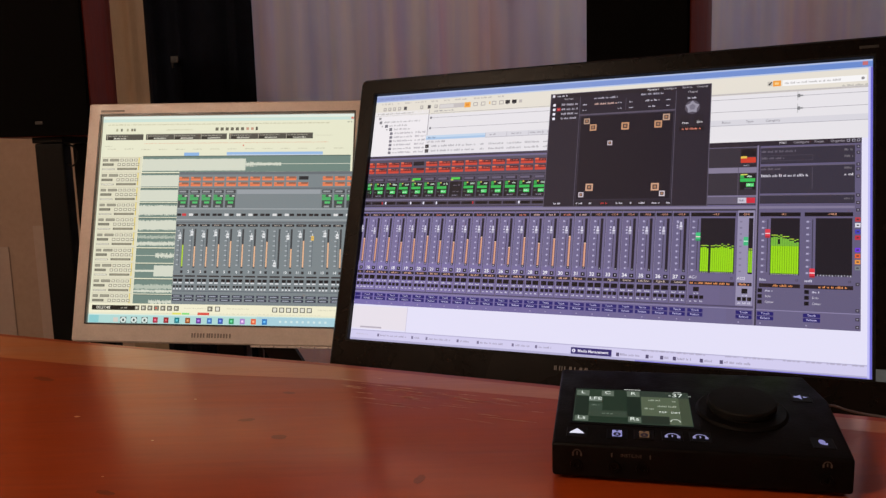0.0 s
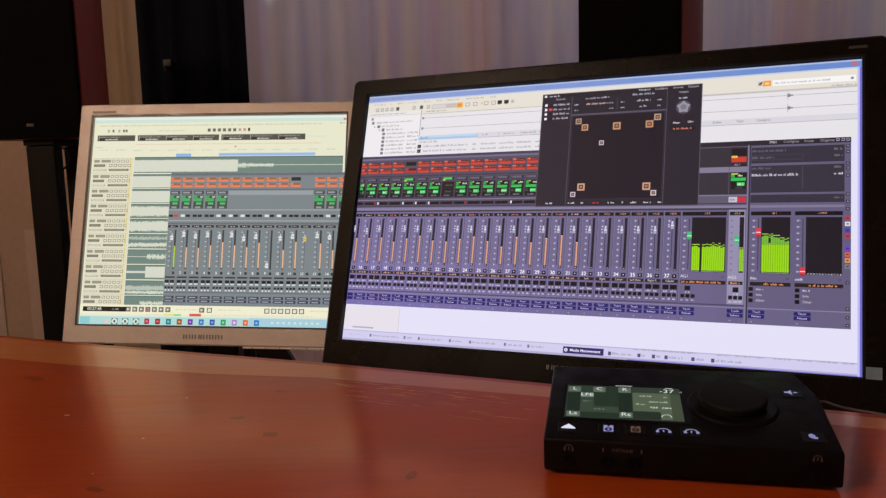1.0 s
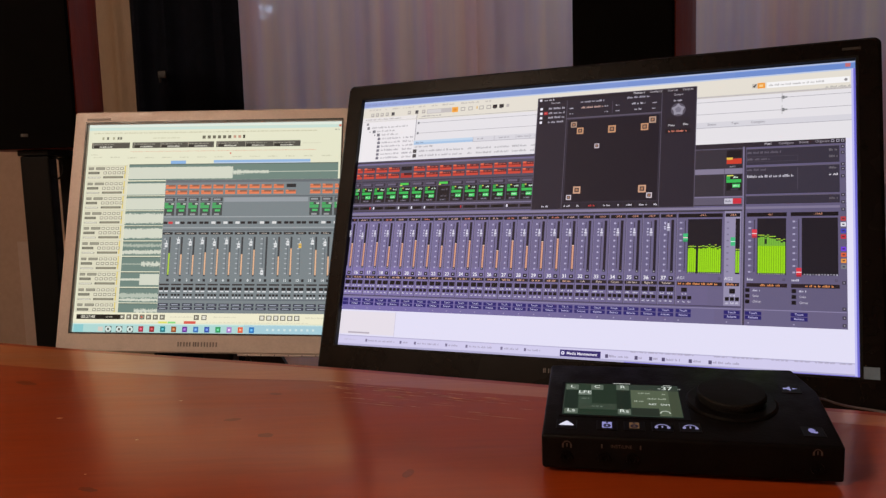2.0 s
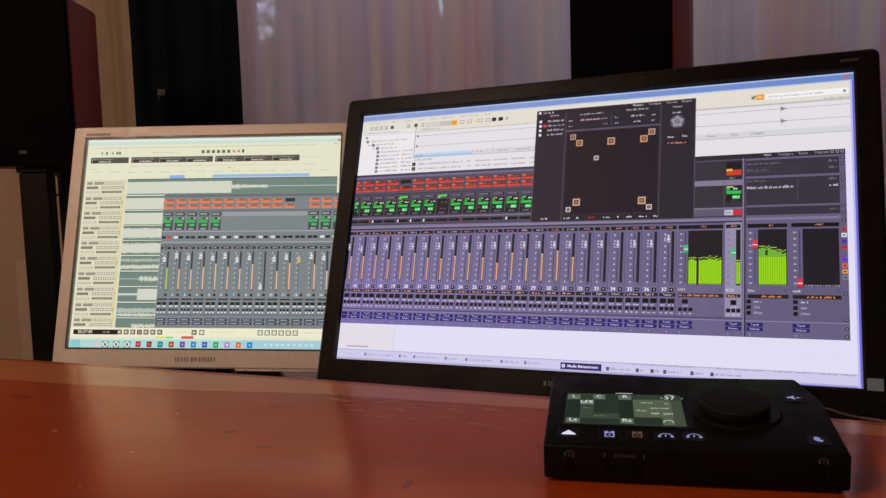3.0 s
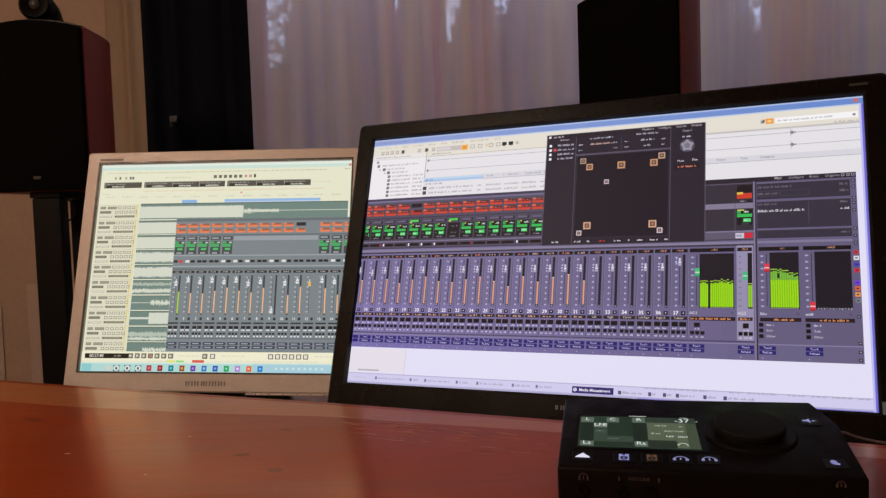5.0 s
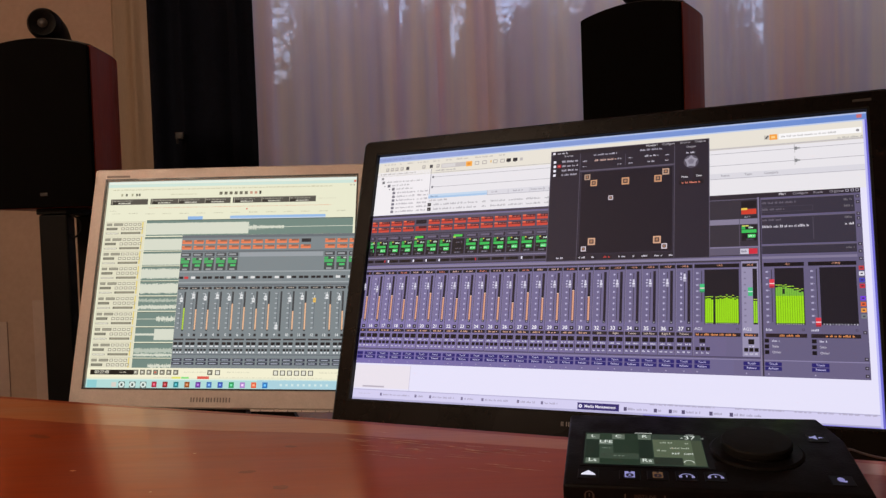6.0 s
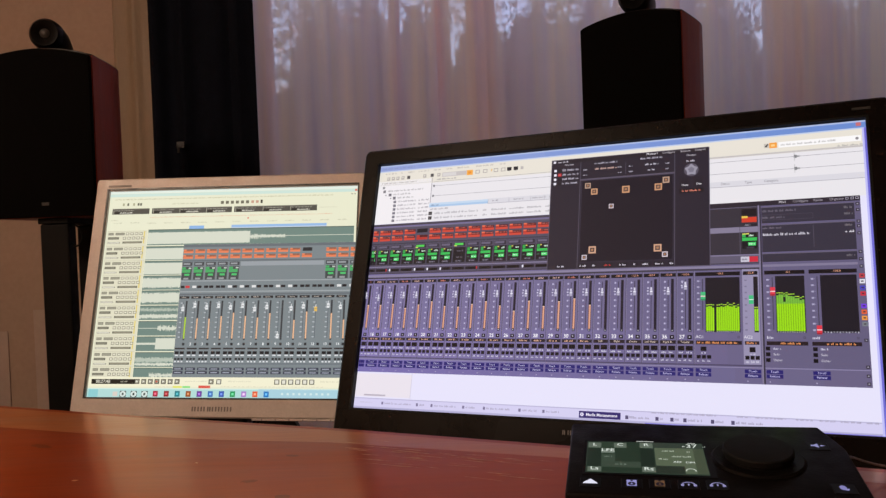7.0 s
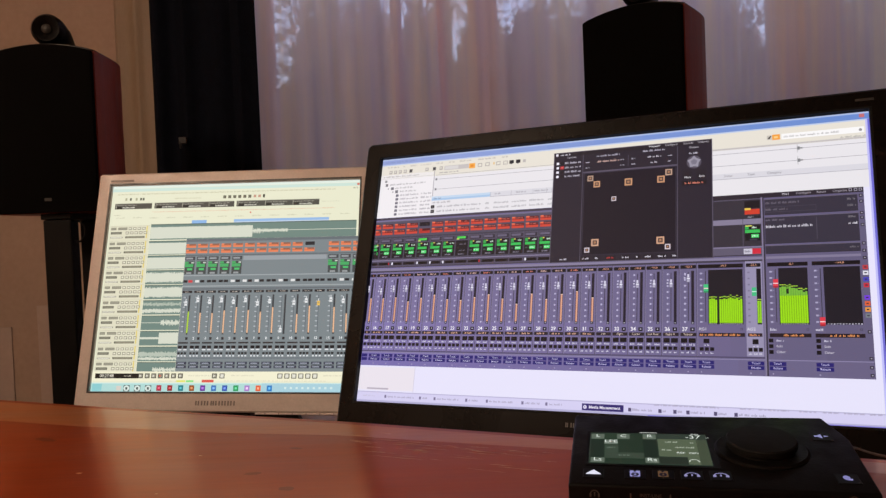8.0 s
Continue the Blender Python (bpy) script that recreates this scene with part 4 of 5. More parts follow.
    s.rect(a, a + 1.6, -37.6, -36.8, (190, 214, 80), 6)
for i in range(9):
    s.rect(153.2, 155.2, -11.0 - 6.1 * i, -9.6 - 6.1 * i, (122, 114, 140), 5)
s.rect(156.9, 161.0, -33.8, -25.4, (68, 186, 124), 7)
s.rect(156.9, 161.0, -30.0, -29.2, (212, 240, 222), 8)
s.rect(152.4, 165.2, -73.2, -69.9, (48, 34, 40), 5)
s.words(154, 163, -71.6, 2.1, (228, 150, 100), 6, 42)
s.rect(156.4, 161.6, -80.4, -75.6, (20, 17, 24), 5)
s.words(157, 161.6, -82.2, 1.9, (206, 200, 218), 5, 43)
for k in range(3):
    s.rect(152.6 + 4.5 * k, 156.2 + 4.5 * k, -87.4, -83.8, (20, 17, 24), 5)
    s.words(153 + 4.5 * k, 156 + 4.5 * k, -89.6, 1.9, (206, 200, 218), 5, 44)
for x in (108.6, 113.4, 118.2):
    s.rect(x, x + 3.7, -87.2, -83.8, (20, 17, 24), 4)
    s.words(x + 0.4, x + 3.4, -89.4, 1.9, (206, 200, 218), 4, 45)
s.rect(112.2, 117.6, -79.8, -75.6, (20, 17, 24), 4)
s.words(112.8, 118, -81.6, 1.9, (206, 200, 218), 4, 46)
for x in (107.6, 151.8, 170.6, 209.8):
    for z in (-100.2, -104.4):
        s.rect(x, x + 14.2, z, z + 3.5, (38, 32, 104), 5)
for x in (170.6, 210.6):
    for z in (-76.6, -82, -87.4):
        s.rect(x, x + 3.8, z - 1.8, z + 1.8, (18, 15, 22), 4)
    s.words(x + 6.4, x + 13, -76.6, 2.1, (206, 200, 218), 4, 44)
for x in (114.6, 158.8, 178.0, 217):
    s.rect(x - 5, x - 3.9, -108.2, -107.2, (176, 166, 194), 4)
s.rect(168.4, 169.8, -110, 66, (52, 46, 60), 5)
s.rect(167.0, 168.4, -110, 66, (128, 119, 144), 5)
for z0, z1 in ((47.0, 63.6), (17.6, 45.0), (7.6, 16.0)):
    s.rect(170.2, 251.2, z0, z1, (54, 49, 62), 3)
    s.rect(170.2, 251.2, z1 - 0.6, z1, (102, 94, 110), 4)
    s.rect(170.2, 251.2, z0, z0 + 0.4, (38, 33, 42), 4)
s.rect(170.2, 251.2, 2.6, 5, (128, 119, 144), 4)
s.words(171, 201, 59.3, 2.3, (112, 104, 116), 4, 45)
s.words(171, 191, 52.6, 2.3, (112, 104, 116), 4, 46)
s.outline(170.8, 216, 49.8, 55.4, (78, 71, 84), 0.4, 4)
s.words(171, 188, 41.9, 2.2, (112, 104, 116), 4, 47)
s.words(171, 212, 35.1, 2.8, (206, 200, 208), 4, 48, 1.2)
for z, c in ((59.1, 118), (52.8, 118), (41.6, 118), (35.1, 220), (12.2, 118)):
    s.words(242.5, 249.8, z, 2.3, (c, c - 6, c), 4, 49)
s.rect(215.4, 215.9, 21, 43, (86, 79, 92), 4)
for z in (61.8, 56, 44.6, 40, 33, 15, 8, 1, -8, -68, -92, -100, -107):
    s.rect(252.4, 255.4, z - 1.4, z + 1.4, (46, 41, 52), 4)
    s.rect(253.3, 254.6, z - 0.5, z + 0.5, (170, 162, 180), 5)
for z, c in ((-8, (190, 60, 66)), (-13.4, (222, 218, 224)), (-19.5, (70, 66, 180)), (-25, (200, 48, 64)), (-36.5, (116, 58, 214)), (-42, (226, 96, 52)), (-47.6, (232, 150, 64)), (-53.2, (120, 124, 130))):
    s.rect(251.6, 256.0, z - 2.0, z + 2.0, c, 6)
    s.rect(252.8, 254.8, z - 0.6, z + 0.6, (60, 52, 62), 7)
s.rect(122, 166.8, 16.2, 66.4, (54, 48, 58), 3)
s.rect(122, 166.8, 38.6, 44.2, (132, 123, 144), 4)
s.rect(149.8, 150.4, 16.2, 44.2, (92, 84, 100), 5)
s.rect(122, 166.8, 7.4, 14.6, (96, 88, 106), 4)
s.rect(152.0, 165.8, 55.2, 62.8, (28, 23, 30), 4)
s.rect(152.0, 165.8, 48.8, 54.2, (206, 62, 44), 5)
s.rect(152.0, 157.6, 53.2, 55.4, (230, 190, 80), 6)
s.rect(152, 165.8, 21.6, 37.4, (26, 24, 30), 4)
s.rect(152, 165.6, 29.6, 33.0, GRN, 5)
s.rect(152, 155.4, 33.4, 37.0, (56, 168, 80), 5)
s.rect(152.4, 158.6, 36.2, 37.4, (206, 206, 96), 6)
s.words(158.4, 164.8, 35.2, 2.3, (214, 240, 216), 6, 12)
s.rect(157.6, 164.6, 24.6, 28.2, (78, 204, 106), 5)
s.words(158.4, 164.2, 26.6, 1.9, (230, 250, 232), 6, 13)
s.rect(156, 163, 21.9, 23.6, (62, 58, 70), 5)
s.rect(150.4, 158.2, 8.2, 13.6, (200, 194, 206), 5)
s.words(151.4, 157.4, 10.8, 2.2, (120, 114, 126), 6, 14)
s.rect(158.2, 166, 8.2, 13.6, (206, 44, 62), 5)
s.rect(154, 166, 45.0, 47.2, (40, 35, 44), 4)
s.words(154.8, 160, 46.1, 1.6, (170, 164, 176), 5, 15)
s.rect(122, MR, 65.2, 70.2, (44, 38, 48), 4)
for x in (245.6, 250.0, 254.0):
    s.outline(x - 1.3, x + 1.3, 66.6, 69.2, (176, 170, 182), 0.45, 5)
s.done("mixer_window", screen, "grey mixer window with rows of faders and meters")
for n in range(16, 38):
    lettering(str(n), M16 + STEP * (n - 16) - 7.6, -66.4, 3.8, (246, 243, 252), screen, bold=0.07)
for n, tx in zip(range(32, 38), ("Left", "Right", "Center", "Left Rear", "Right R.", "Tubular")):
    lettering(tx, M16 + STEP * (n - 16) - 4.4, -71.5, 2.1, (228, 206, 196), screen, 7)
    lettering("-102.8", M16 + STEP * (n - 16) - 4.0, -3.1, 2.0, (222, 160, 140), screen, 7)
for tx, x in (("-19.3", 131), ("-22.4", 158.6), ("-0.1", 192), ("-144.0", 233)):
    lettering(tx, x, -3.1, 2.1, (230, 168, 140), screen, 8)
for tx, x in (("AG1", 111.6), ("AG2", 155.6)):
    lettering(tx, x, -66.2, 2.9, (226, 222, 236), screen, 8)
for x in [M16 + STEP * (n - 16) - 4.4 for n in range(16, 38)] + [114.7, 158.9, 177.7, 216.9]:
    for tx, z in (("Touch", -98.4), ("Release", -102.6)):
        lettering(tx, x, z, 2.0, (210, 205, 242), screen, 7)
for x in (177, 217):
    for tx, z in (("Solo", -82), ("Other", -87.4)):
        lettering(tx, x, z, 2.2, (210, 204, 220), screen, 6, "LEFT")
for tx, x in (("Mix1", 189.7), ("Configure", 205.6), ("Route", 221), ("Organise", 236.8)):
    lettering(tx, x, 67.7, 2.4, (230, 224, 234) if tx == "Mix1" else (168, 161, 173), screen, 8)

PB = (40, 35, 47)
s = Sheet((0.99, 1.0, 1.025))
s.rect(-46.8, 122.4, 5.2, 133.6, (92, 84, 100), 8)
s.rect(-46.0, 121.6, 6.0, 132.8, PB, 9)
s.rect(-46.0, 121.6, 128.6, 132.8, (38, 33, 41), 10)
s.rect(-13.4, -12.8, 6.6, 128.6, (92, 85, 100), 10)
s.rect(87.4, 88.0, 6.6, 128.6, (92, 85, 100), 10)
s.rect(-12.8, 87.4, 106.6, 108.4, (88, 80, 96), 10)
s.rect(-11.4, 86.4, 12.8, 106.2, (27, 23, 35), 10)
s.outline(-11.4, 86.4, 12.8, 106.2, (62, 55, 70), 0.5, 11)
s.rect(36.2, 36.7, 110.6, 124, (88, 80, 96), 10)
s.words(-39, -27, 130.6, 2.2, (212, 206, 216), 11, 50)
s.rect(-44.4, -41.6, 129.4, 132.0, (228, 222, 230), 11)
for i in range(4):
    z = 120.4 - 5.2 * i
    s.rect(-43.2, -40.4, z - 1.4, z + 1.4, (238, 234, 242), 11)
    if i == 1:
        s.rect(-38.8, -34.6, z - 1.8, z + 1.8, (176, 44, 54), 11)
        s.rect(-37.8, -35.8, z - 0.6, z + 0.6, (226, 120, 110), 12)
    else:
        s.rect(-38.8, -34.6, z - 1.8, z + 1.8, (30, 26, 34), 11)
    s.words(-33.6, -15.4, z, 2.4, (190, 183, 194), 11, 52 + i)
s.words(2, 28, 125.6, 2.2, (186, 180, 192), 11, 56)
s.words(3, 28, 119.0, 2.3, (216, 178, 166), 11, 57)
s.words(52, 75, 126.4, 2.2, (186, 180, 192), 11, 58)
s.words(57, 71, 119.4, 2.3, (208, 202, 212), 11, 59)
s.words(60, 67, 113, 2.2, (208, 202, 212), 11, 60)
for x in (-8, 30, 42, 80):
    for z in (119.0, 112.8):
        s.words(x - 2, x + 2.4, z, 1.6, (200, 194, 206), 11, 61)
s.words(99.5, 108, 119.2, 2.0, (204, 198, 208), 11, 63)
s.poly([(104.3 + 7.4 * math.cos(math.pi * 2 * i / 20), 109.2 + 7.2 * math.sin(math.pi * 2 * i / 20)) for i in range(20)], (86, 79, 92), 10)
s.poly([(104.3 + (7.0 if i % 2 == 0 else 4.8) * math.sin(math.pi * i / 5), 109.2 + (7.0 if i % 2 == 0 else 4.8) * math.cos(math.pi * i / 5)) for i in range(10)], (152, 146, 158), 11)
s.poly([(104.3 + 3.4 * math.sin(math.pi * 2 * i / 5), 109.2 + 3.4 * math.cos(math.pi * 2 * i / 5)) for i in range(5)], (122, 116, 130), 12)
for x in (97.6, 111):
    s.rect(x - 4.6, x + 4.6, 89.8, 101, (38, 33, 42), 10)
s.rect(92, 116.6, 84.0, 88.6, (28, 22, 28), 10)
s.words(95, 114, 86.2, 2.3, (226, 136, 116), 11, 65)
for x, w in ((-11, 8), (3, 4), (15.4, 9), (31.4, 8), (46, 4), (55, 8), (68, 9), (82.4, 4)):
    s.rect(x - 0.8, x + w + 0.8, 7.0, 11.0, (34, 29, 37), 11)
    s.words(x + 0.5, x + w, 9.0, 2.1, (190, 62, 62) if x == 15.4 else (210, 204, 214), 12, 66)
s.words(-35, -27, 9.0, 2.1, (210, 204, 214), 11, 67)
for x, z, q, c in ((-4.3, 99.9, 3.5, (176, 146, 126)), (3.0, 92.6, 3.9, (198, 148, 112)), (37.1, 92.6, 4.4, (198, 146, 108)), (71.0, 92.9, 4.2, (196, 144, 108)),
                   (78.9, 100.1, 3.8, (186, 152, 130)), (21.9, 74.6, 2.8, (200, 186, 190)), (2.8, 26.4, 4.3, (206, 160, 132)), (-5.6, 18.4, 3.0, (204, 192, 198)),
                   (70.8, 25.9, 4.3, (206, 158, 128)), (78.1, 18.8, 3.1, (208, 194, 198))):
    q *= 0.92
    s.rect(x - q, x + q, z - q, z + q, c, 11)
    s.rect(x - q * 0.6, x + q * 0.6, z - q * 0.6, z + q * 0.6, (74, 56, 54), 12)
    s.rect(x - q * 0.32, x + q * 0.32, z - q * 0.32, z + q * 0.32, (170, 122, 92), 13)
s.done("panner_window", screen, "dark surround panner window with orange squares")
for tx, x, z in (("Monitor1", 64.5, 130.8), ("Configure", 81.5, 130.8), ("Sources", 98.5, 130.8), ("Outputs", 113.5, 130.8), ("Mute", 98, 92.4), ("Dim", 112, 92.8), ("Output", 104.3, 125.6), ("Sources", -26, 126.6)):
    lettering(tx, x, z, 2.3, (240, 236, 244) if tx in ("Monitor1", "Mute", "Dim") else (196, 190, 200), screen, 14)
part("power_sticker", boxed(0.2680, 0.2805, -0.0046, -0.0042, -0.1535, -0.1430), M_LABEL, wide, "small grey square sticker")
for i, w in enumerate((2.6, 3.4, 1.2, 2.4, 1.2, 2.6, 2.8)):
    x = -0.0200 + 0.0053 * i
    for k in ((0.0, 1.0) if w > 2 else (0.0,)):
        part("brand_mark", boxed(x + k * (w - 1.0) / 1000, x + (k * (w - 1.0) + 1.0) / 1000, -0.0046, -0.0042, -0.1675, -0.1630), M_LETTER, wide)
part("brand_mark", boxed(0.254, 0.270, -0.0046, -0.0042, 0.1555, 0.1580), M_BRAND, wide)

# square monitor
W, H = SAW * 500, SAH * 500
CREAM, TRACK, GREY = (230, 230, 204), (112, 134, 126), (124, 133, 137)
s = Sheet()
s.rect(-W, W, -H, H, CREAM, 0)
screen2 = s.done("screen", square, "lit panel showing audio tracks and a mixer")
s = Sheet()
s.rect(-W, W, 142, 146.5, (202, 224, 214))
s.rect(-W, W, 147, H, (226, 236, 226))
s.rect(183, 186.5, 143, 146, (214, 110, 90), 2)
s.words(-180, 152, 138, 2.0, (186, 180, 150), 2, 70)
s.words(178, 185, 139, 2.4, (120, 116, 110), 2, 70)
for x in (-167, -160, -151, -144, -140):
    s.rect(x, x + 3, 128.2, 132.2, (170, 168, 140) if x in (-167, -151) else (110, 108, 96), 2)
s.words(-90, -50, 130, 2.2, (196, 192, 164), 2, 71)
for i in range(6):
    s.rect(-16 + 7.6 * i, -11.4 + 7.6 * i, 128, 132.6, (108, 104, 90), 2)
for i in range(2):
    s.rect(30 + 7 * i, 34 + 7 * i, 128.4, 132.4, (196, 150, 130), 2)
s.rect(44, 47, 128, 133, (60, 56, 50), 2)
for x0, x1 in ((-182, -124.5), (-120.5, 1.6), (5, 128.4)):
    s.rect(x0, x1, 115.2, 124.0, (80, 78, 72), 2)
    s.rect(x0, x1, 123.0, 124.0, (140, 136, 124), 3)
    n = int((x1 - x0) / 40)
    for i in range(max(n, 1)):
        a = x0 + 4 + (x1 - x0) * i / max(n, 1)
        s.words(a, a + 30, 121, 1.5, (186, 182, 168), 3, 72 + i)
        s.rect(a - 1, a + 8, 115.4, 119.4, (46, 45, 42), 3)
        s.words(a + 8, a + 27, 117.4, 2.2, (232, 230, 216), 4, 70 + i, 2.0)
        s.rect(a - 2, a - 1.2, 116, 123, (180, 176, 160), 3)
s.words(132, 158, 120, 2.0, (210, 206, 184), 2, 75)
s.words(-122, 152, 110, 1.2, (226, 150, 120), 2, 76, 0.5)
s.rect(26, 28, 105, 107, (220, 70, 60), 2)
for i in range(14):
    s.words(-178 + 26 * i, -164 + 26 * i, 101 if i > 1 else 102, 1.8, (186, 182, 160), 2, 77 + i)
s.words(-182, -172, 106, 1.6, (186, 182, 160), 2, 91)
s.rect(-60.8, -38.3, 91.2, 96, (140, 180, 226), 2)
s.rect(2.9, 143.8, 91.2, 96.2, (150, 186, 228), 2)
s.rect(2.9, 143.8, 91.2, 92.6, (196, 210, 226), 3)
s.done("tool_area", screen2, "cream toolbars and a time ruler")


def wave(s, x0, x1, z, amp, rgb, layer, seed, ragged=0.3, step=0.9):
    """A sounding stretch of a track: a jagged light band."""
    rng = random.Random(seed)
    x = x0
    while x < x1:
        a = amp * (1 - ragged * rng.random())
        b = amp * (1 - ragged * rng.random())
        s.rect(x, min(x + step, x1), z - b, z + a, rgb, layer)
        x += step


s = Sheet()
LIGHT = (212, 216, 200)
s.rect(-122.8, 184, 67.6, 90.8, TRACK)
s.rect(-122.8, 184, 90.0, 91.2, (84, 100, 94), 2)
wave(s, -122.6, 31.8, 78.0, 9.0, LIGHT, 2, 1, 0.08)
wave(s, 31.8, 52, 78.4, 4.4, LIGHT, 2, 2, 0.8, 0.7)
wave(s, 52, 84, 78.6, 2.8, LIGHT, 2, 3, 0.6, 0.7)
s.rect(84, 184, 78.3, 79.1, LIGHT, 2)
rows = [65.9, 44.2, 22.4, 0.8, -21.2, -43.3, -65.2, -87.3, -109.0]
for i, z1 in enumerate(rows):
    z0 = max(z1 - 20.6, -123)
    s.rect(-123.4, -66.4, z0, z1, TRACK)
    s.rect(-123.4, -66.4, z1 - 1.0, z1, (84, 100, 94), 2)
    zc = (z1 + z1 - 20.6) / 2
    if i < 2:
        wave(s, -123.2, -66.4, zc - 1, 8.4, LIGHT, 3, 10 + i, 0.03)
    elif i < 4:
        wave(s, -123.2, -66.4, zc - 0.5, 8.0, LIGHT, 3, 10 + i, 0.3)
    elif i == 4:
        wave(s, -123.2, -66.4, zc + 4.4, 3.0, (176, 186, 172), 3, 14, 0.8)
        wave(s, -123.2, -66.4, zc - 5, 3.6, LIGHT, 3, 15, 0.6)
    elif i == 5:
        wave(s, -94, -66.4, zc, 4.6, LIGHT, 3, 16, 0.85, 0.8)
        s.rect(-123, -94, zc - 0.4, zc + 0.4, LIGHT, 3)
    elif i == 6:
        wave(s, -123, -95, zc, 1.6, LIGHT, 3, 17, 0.2)
        wave(s, -95, -66.4, zc, 8.0, LIGHT, 3, 18, 0.06)
    elif i == 7:
        wave(s, -123, -66.4, zc - 0.6, 4.2, (182, 192, 178), 3, 19, 0.6)
        wave(s, -123, -66.4, zc - 6.6, 2.4, LIGHT, 3, 20, 0.7)
    else:
        wave(s, -100, -66.4, zc, 3.4, LIGHT, 3, 21, 0.8)
for i, z1 in enumerate([88.5] + rows):
    if z1 - 18 < -124:
        z1 = -108.5
    for k, (a, b) in enumerate(((-184, -176), (-173, -159), (-157, -152), (-150, -145), (-143, -138), (-136, -131))):
        s.rect(a, b, z1 - 5.0, z1 - 1.2, (128, 125, 112) if k < 2 else (136, 133, 120), 3)
        s.rect(a + 0.9, b - 0.9, z1 - 4.2, z1 - 2.0, (158, 155, 138) if k < 2 else (230, 226, 204), 4)
    s.rect(-184, -167, z1 - 11.4, z1 - 7.8, (110, 108, 96), 3)
    s.rect(-182, -169, z1 - 10.4, z1 - 8.8, (140, 138, 122), 4)
    for k in range(5):
        a = -161 + 7 * k
        s.rect(a, a + 5, z1 - 11.6, z1 - 7.6, (132, 129, 117), 3)
        s.rect(a + 0.9, a + 4.1, z1 - 10.8, z1 - 8.4, (228, 224, 202), 4)
    if z1 - 17 > -123:
        s.rect(-184, -165, z1 - 17.4, z1 - 15.4, (120, 118, 108), 3)
        s.rect(-183.2, -165.8, z1 - 16.9, z1 - 15.9, (238, 236, 220), 4)
        s.rect(-161, -131, z1 - 17.6, z1 - 14.6, (112, 110, 98), 3)
        s.rect(-159, -133, z1 - 16.8, z1 - 15.2, (150, 146, 126), 4)
    s.rect(-129.4, -127.6, z1 - 18, z1 + 0.6, (226, 206, 110), 3)
    s.rect(-185.5, -124.5, z1 + 0.6, z1 + 1.0, (190, 186, 160), 3)
s.rect(-186, -124.4, -122, 90, (222, 219, 194), 1)
s.done("track_view", screen2, "track rows with pale waveforms")

s = Sheet()
s.rect(-66, W, -122, 67.4, GREY, 5)
s.rect(-66, W, 63.4, 67.4, (104, 110, 116), 6)
s.rect(-66, W, 42.4, 44.2, (100, 106, 112), 6)
s.rect(-66, W, 13, 14.4, (160, 166, 170), 6)
s.rect(-66, W, -2.6, -1.0, (158, 164, 168), 6)
s.rect(-66, W, -7, -4.6, (104, 110, 116), 6)
s.rect(-66, W, -104, -103, (92, 96, 106), 6)
s.rect(21.5, 143, 35.2, 41.4, (152, 158, 164), 6)
ORG = (230, 132, 92)
rng = random.Random(77)
for n in range(1, 16):
    m = -53.7 + 17.56 * (n - 1)
    l, r = m - 11.6, min(m + 3.0, W)
    if l > W - 2:
        continue
    m2 = min(m + 1.3, W)
    if n != 12:
        for z in (54.6, 46.4):
            if n == 11 and z > 50:
                s.rect(l + 1, r, 55.6, 60.6, (44, 44, 48), 7)
                continue
            s.rect(l, r, z, z + 5.6, ORG, 7)
            s.rect(l + 4, r - 0.5, z + 3.4, z + 5.6, (146, 98, 80), 8)
            s.rect(l, r, z + 2.6, z + 3.2, (180, 90, 62), 8)
    if n < 6 or n > 12:
        s.rect(l, r, 36, 41.4, (66, 68, 72), 7)
        s.rect(l + 1.4, r - 3, 37.4, 40, (150, 154, 158), 8)
        s.rect(l, r, 15.6, 34.6, (70, 75, 76), 7)
        s.rect(l, r - 2, 26, 30.6, (74, 168, 100), 8)
        s.rect(l, l + 5.5, 31, 34, (74, 168, 100), 8)
        s.rect(r - 5, r - 1, 31.4, 33.4, (190, 200, 190), 8)
        s.rect(l + 4, r - 3, 21.4, 24.4, (80, 190, 110), 8)
        s.rect(l + 3, r - 4, 16, 18.6, (150, 154, 156), 8)
    a, b = rng.choice([((222, 222, 222), (36, 34, 38)), ((36, 34, 38), (206, 60, 66)), ((36, 34, 38), (36, 34, 38))])
    s.rect(l, l + 6, 3.6, 7, a, 7)
    s.rect(l + 7.4, r - 1, 3.6, 7, b, 7)
    s.rect(l, r, -11.6, -8.2, (40, 38, 42), 7)
    s.words(l + 3.5, r - 3.5, -9.9, 1.5, (220, 210, 200), 8, n)
    if n != 12:
        s.rect(m - 1.5, m2 - 0.2, -70.6, -15, (62, 64, 68), 7)
        if n != 9:
            top = -40 + rng.uniform(-4, 10)
            s.rect(m - 1.1, min(m + 0.9, W), -68.6, top if n > 1 else -38, (232, 184, 148) if n > 1 else (178, 214, 60), 8)
    for i in range(8):
        z = -18 - 6.9 * i
        s.rect(m - 9.0, m - 6.0, z - 0.7, z + 0.7, (182, 188, 194), 7)
    kz = -25 + rng.uniform(-3, 4)
    if n == 9:
        kz = -65
    c = (234, 190, 90) if n == 12 else (226, 228, 230)
    s.rect(m - 5.6, m - 4.8, -68, -16, (92, 96, 104), 7)
    s.rect(m - 7.2, m - 3.2, kz - 3.4, kz + 3.0, c, 8)
    s.rect(m - 6.6, m - 3.8, kz - 0.4, kz + 0.4, (110, 110, 116), 9)
    s.rect(m - 5.6, m - 4.6, kz + 3.0, kz + 6.4, (224, 226, 228), 8)
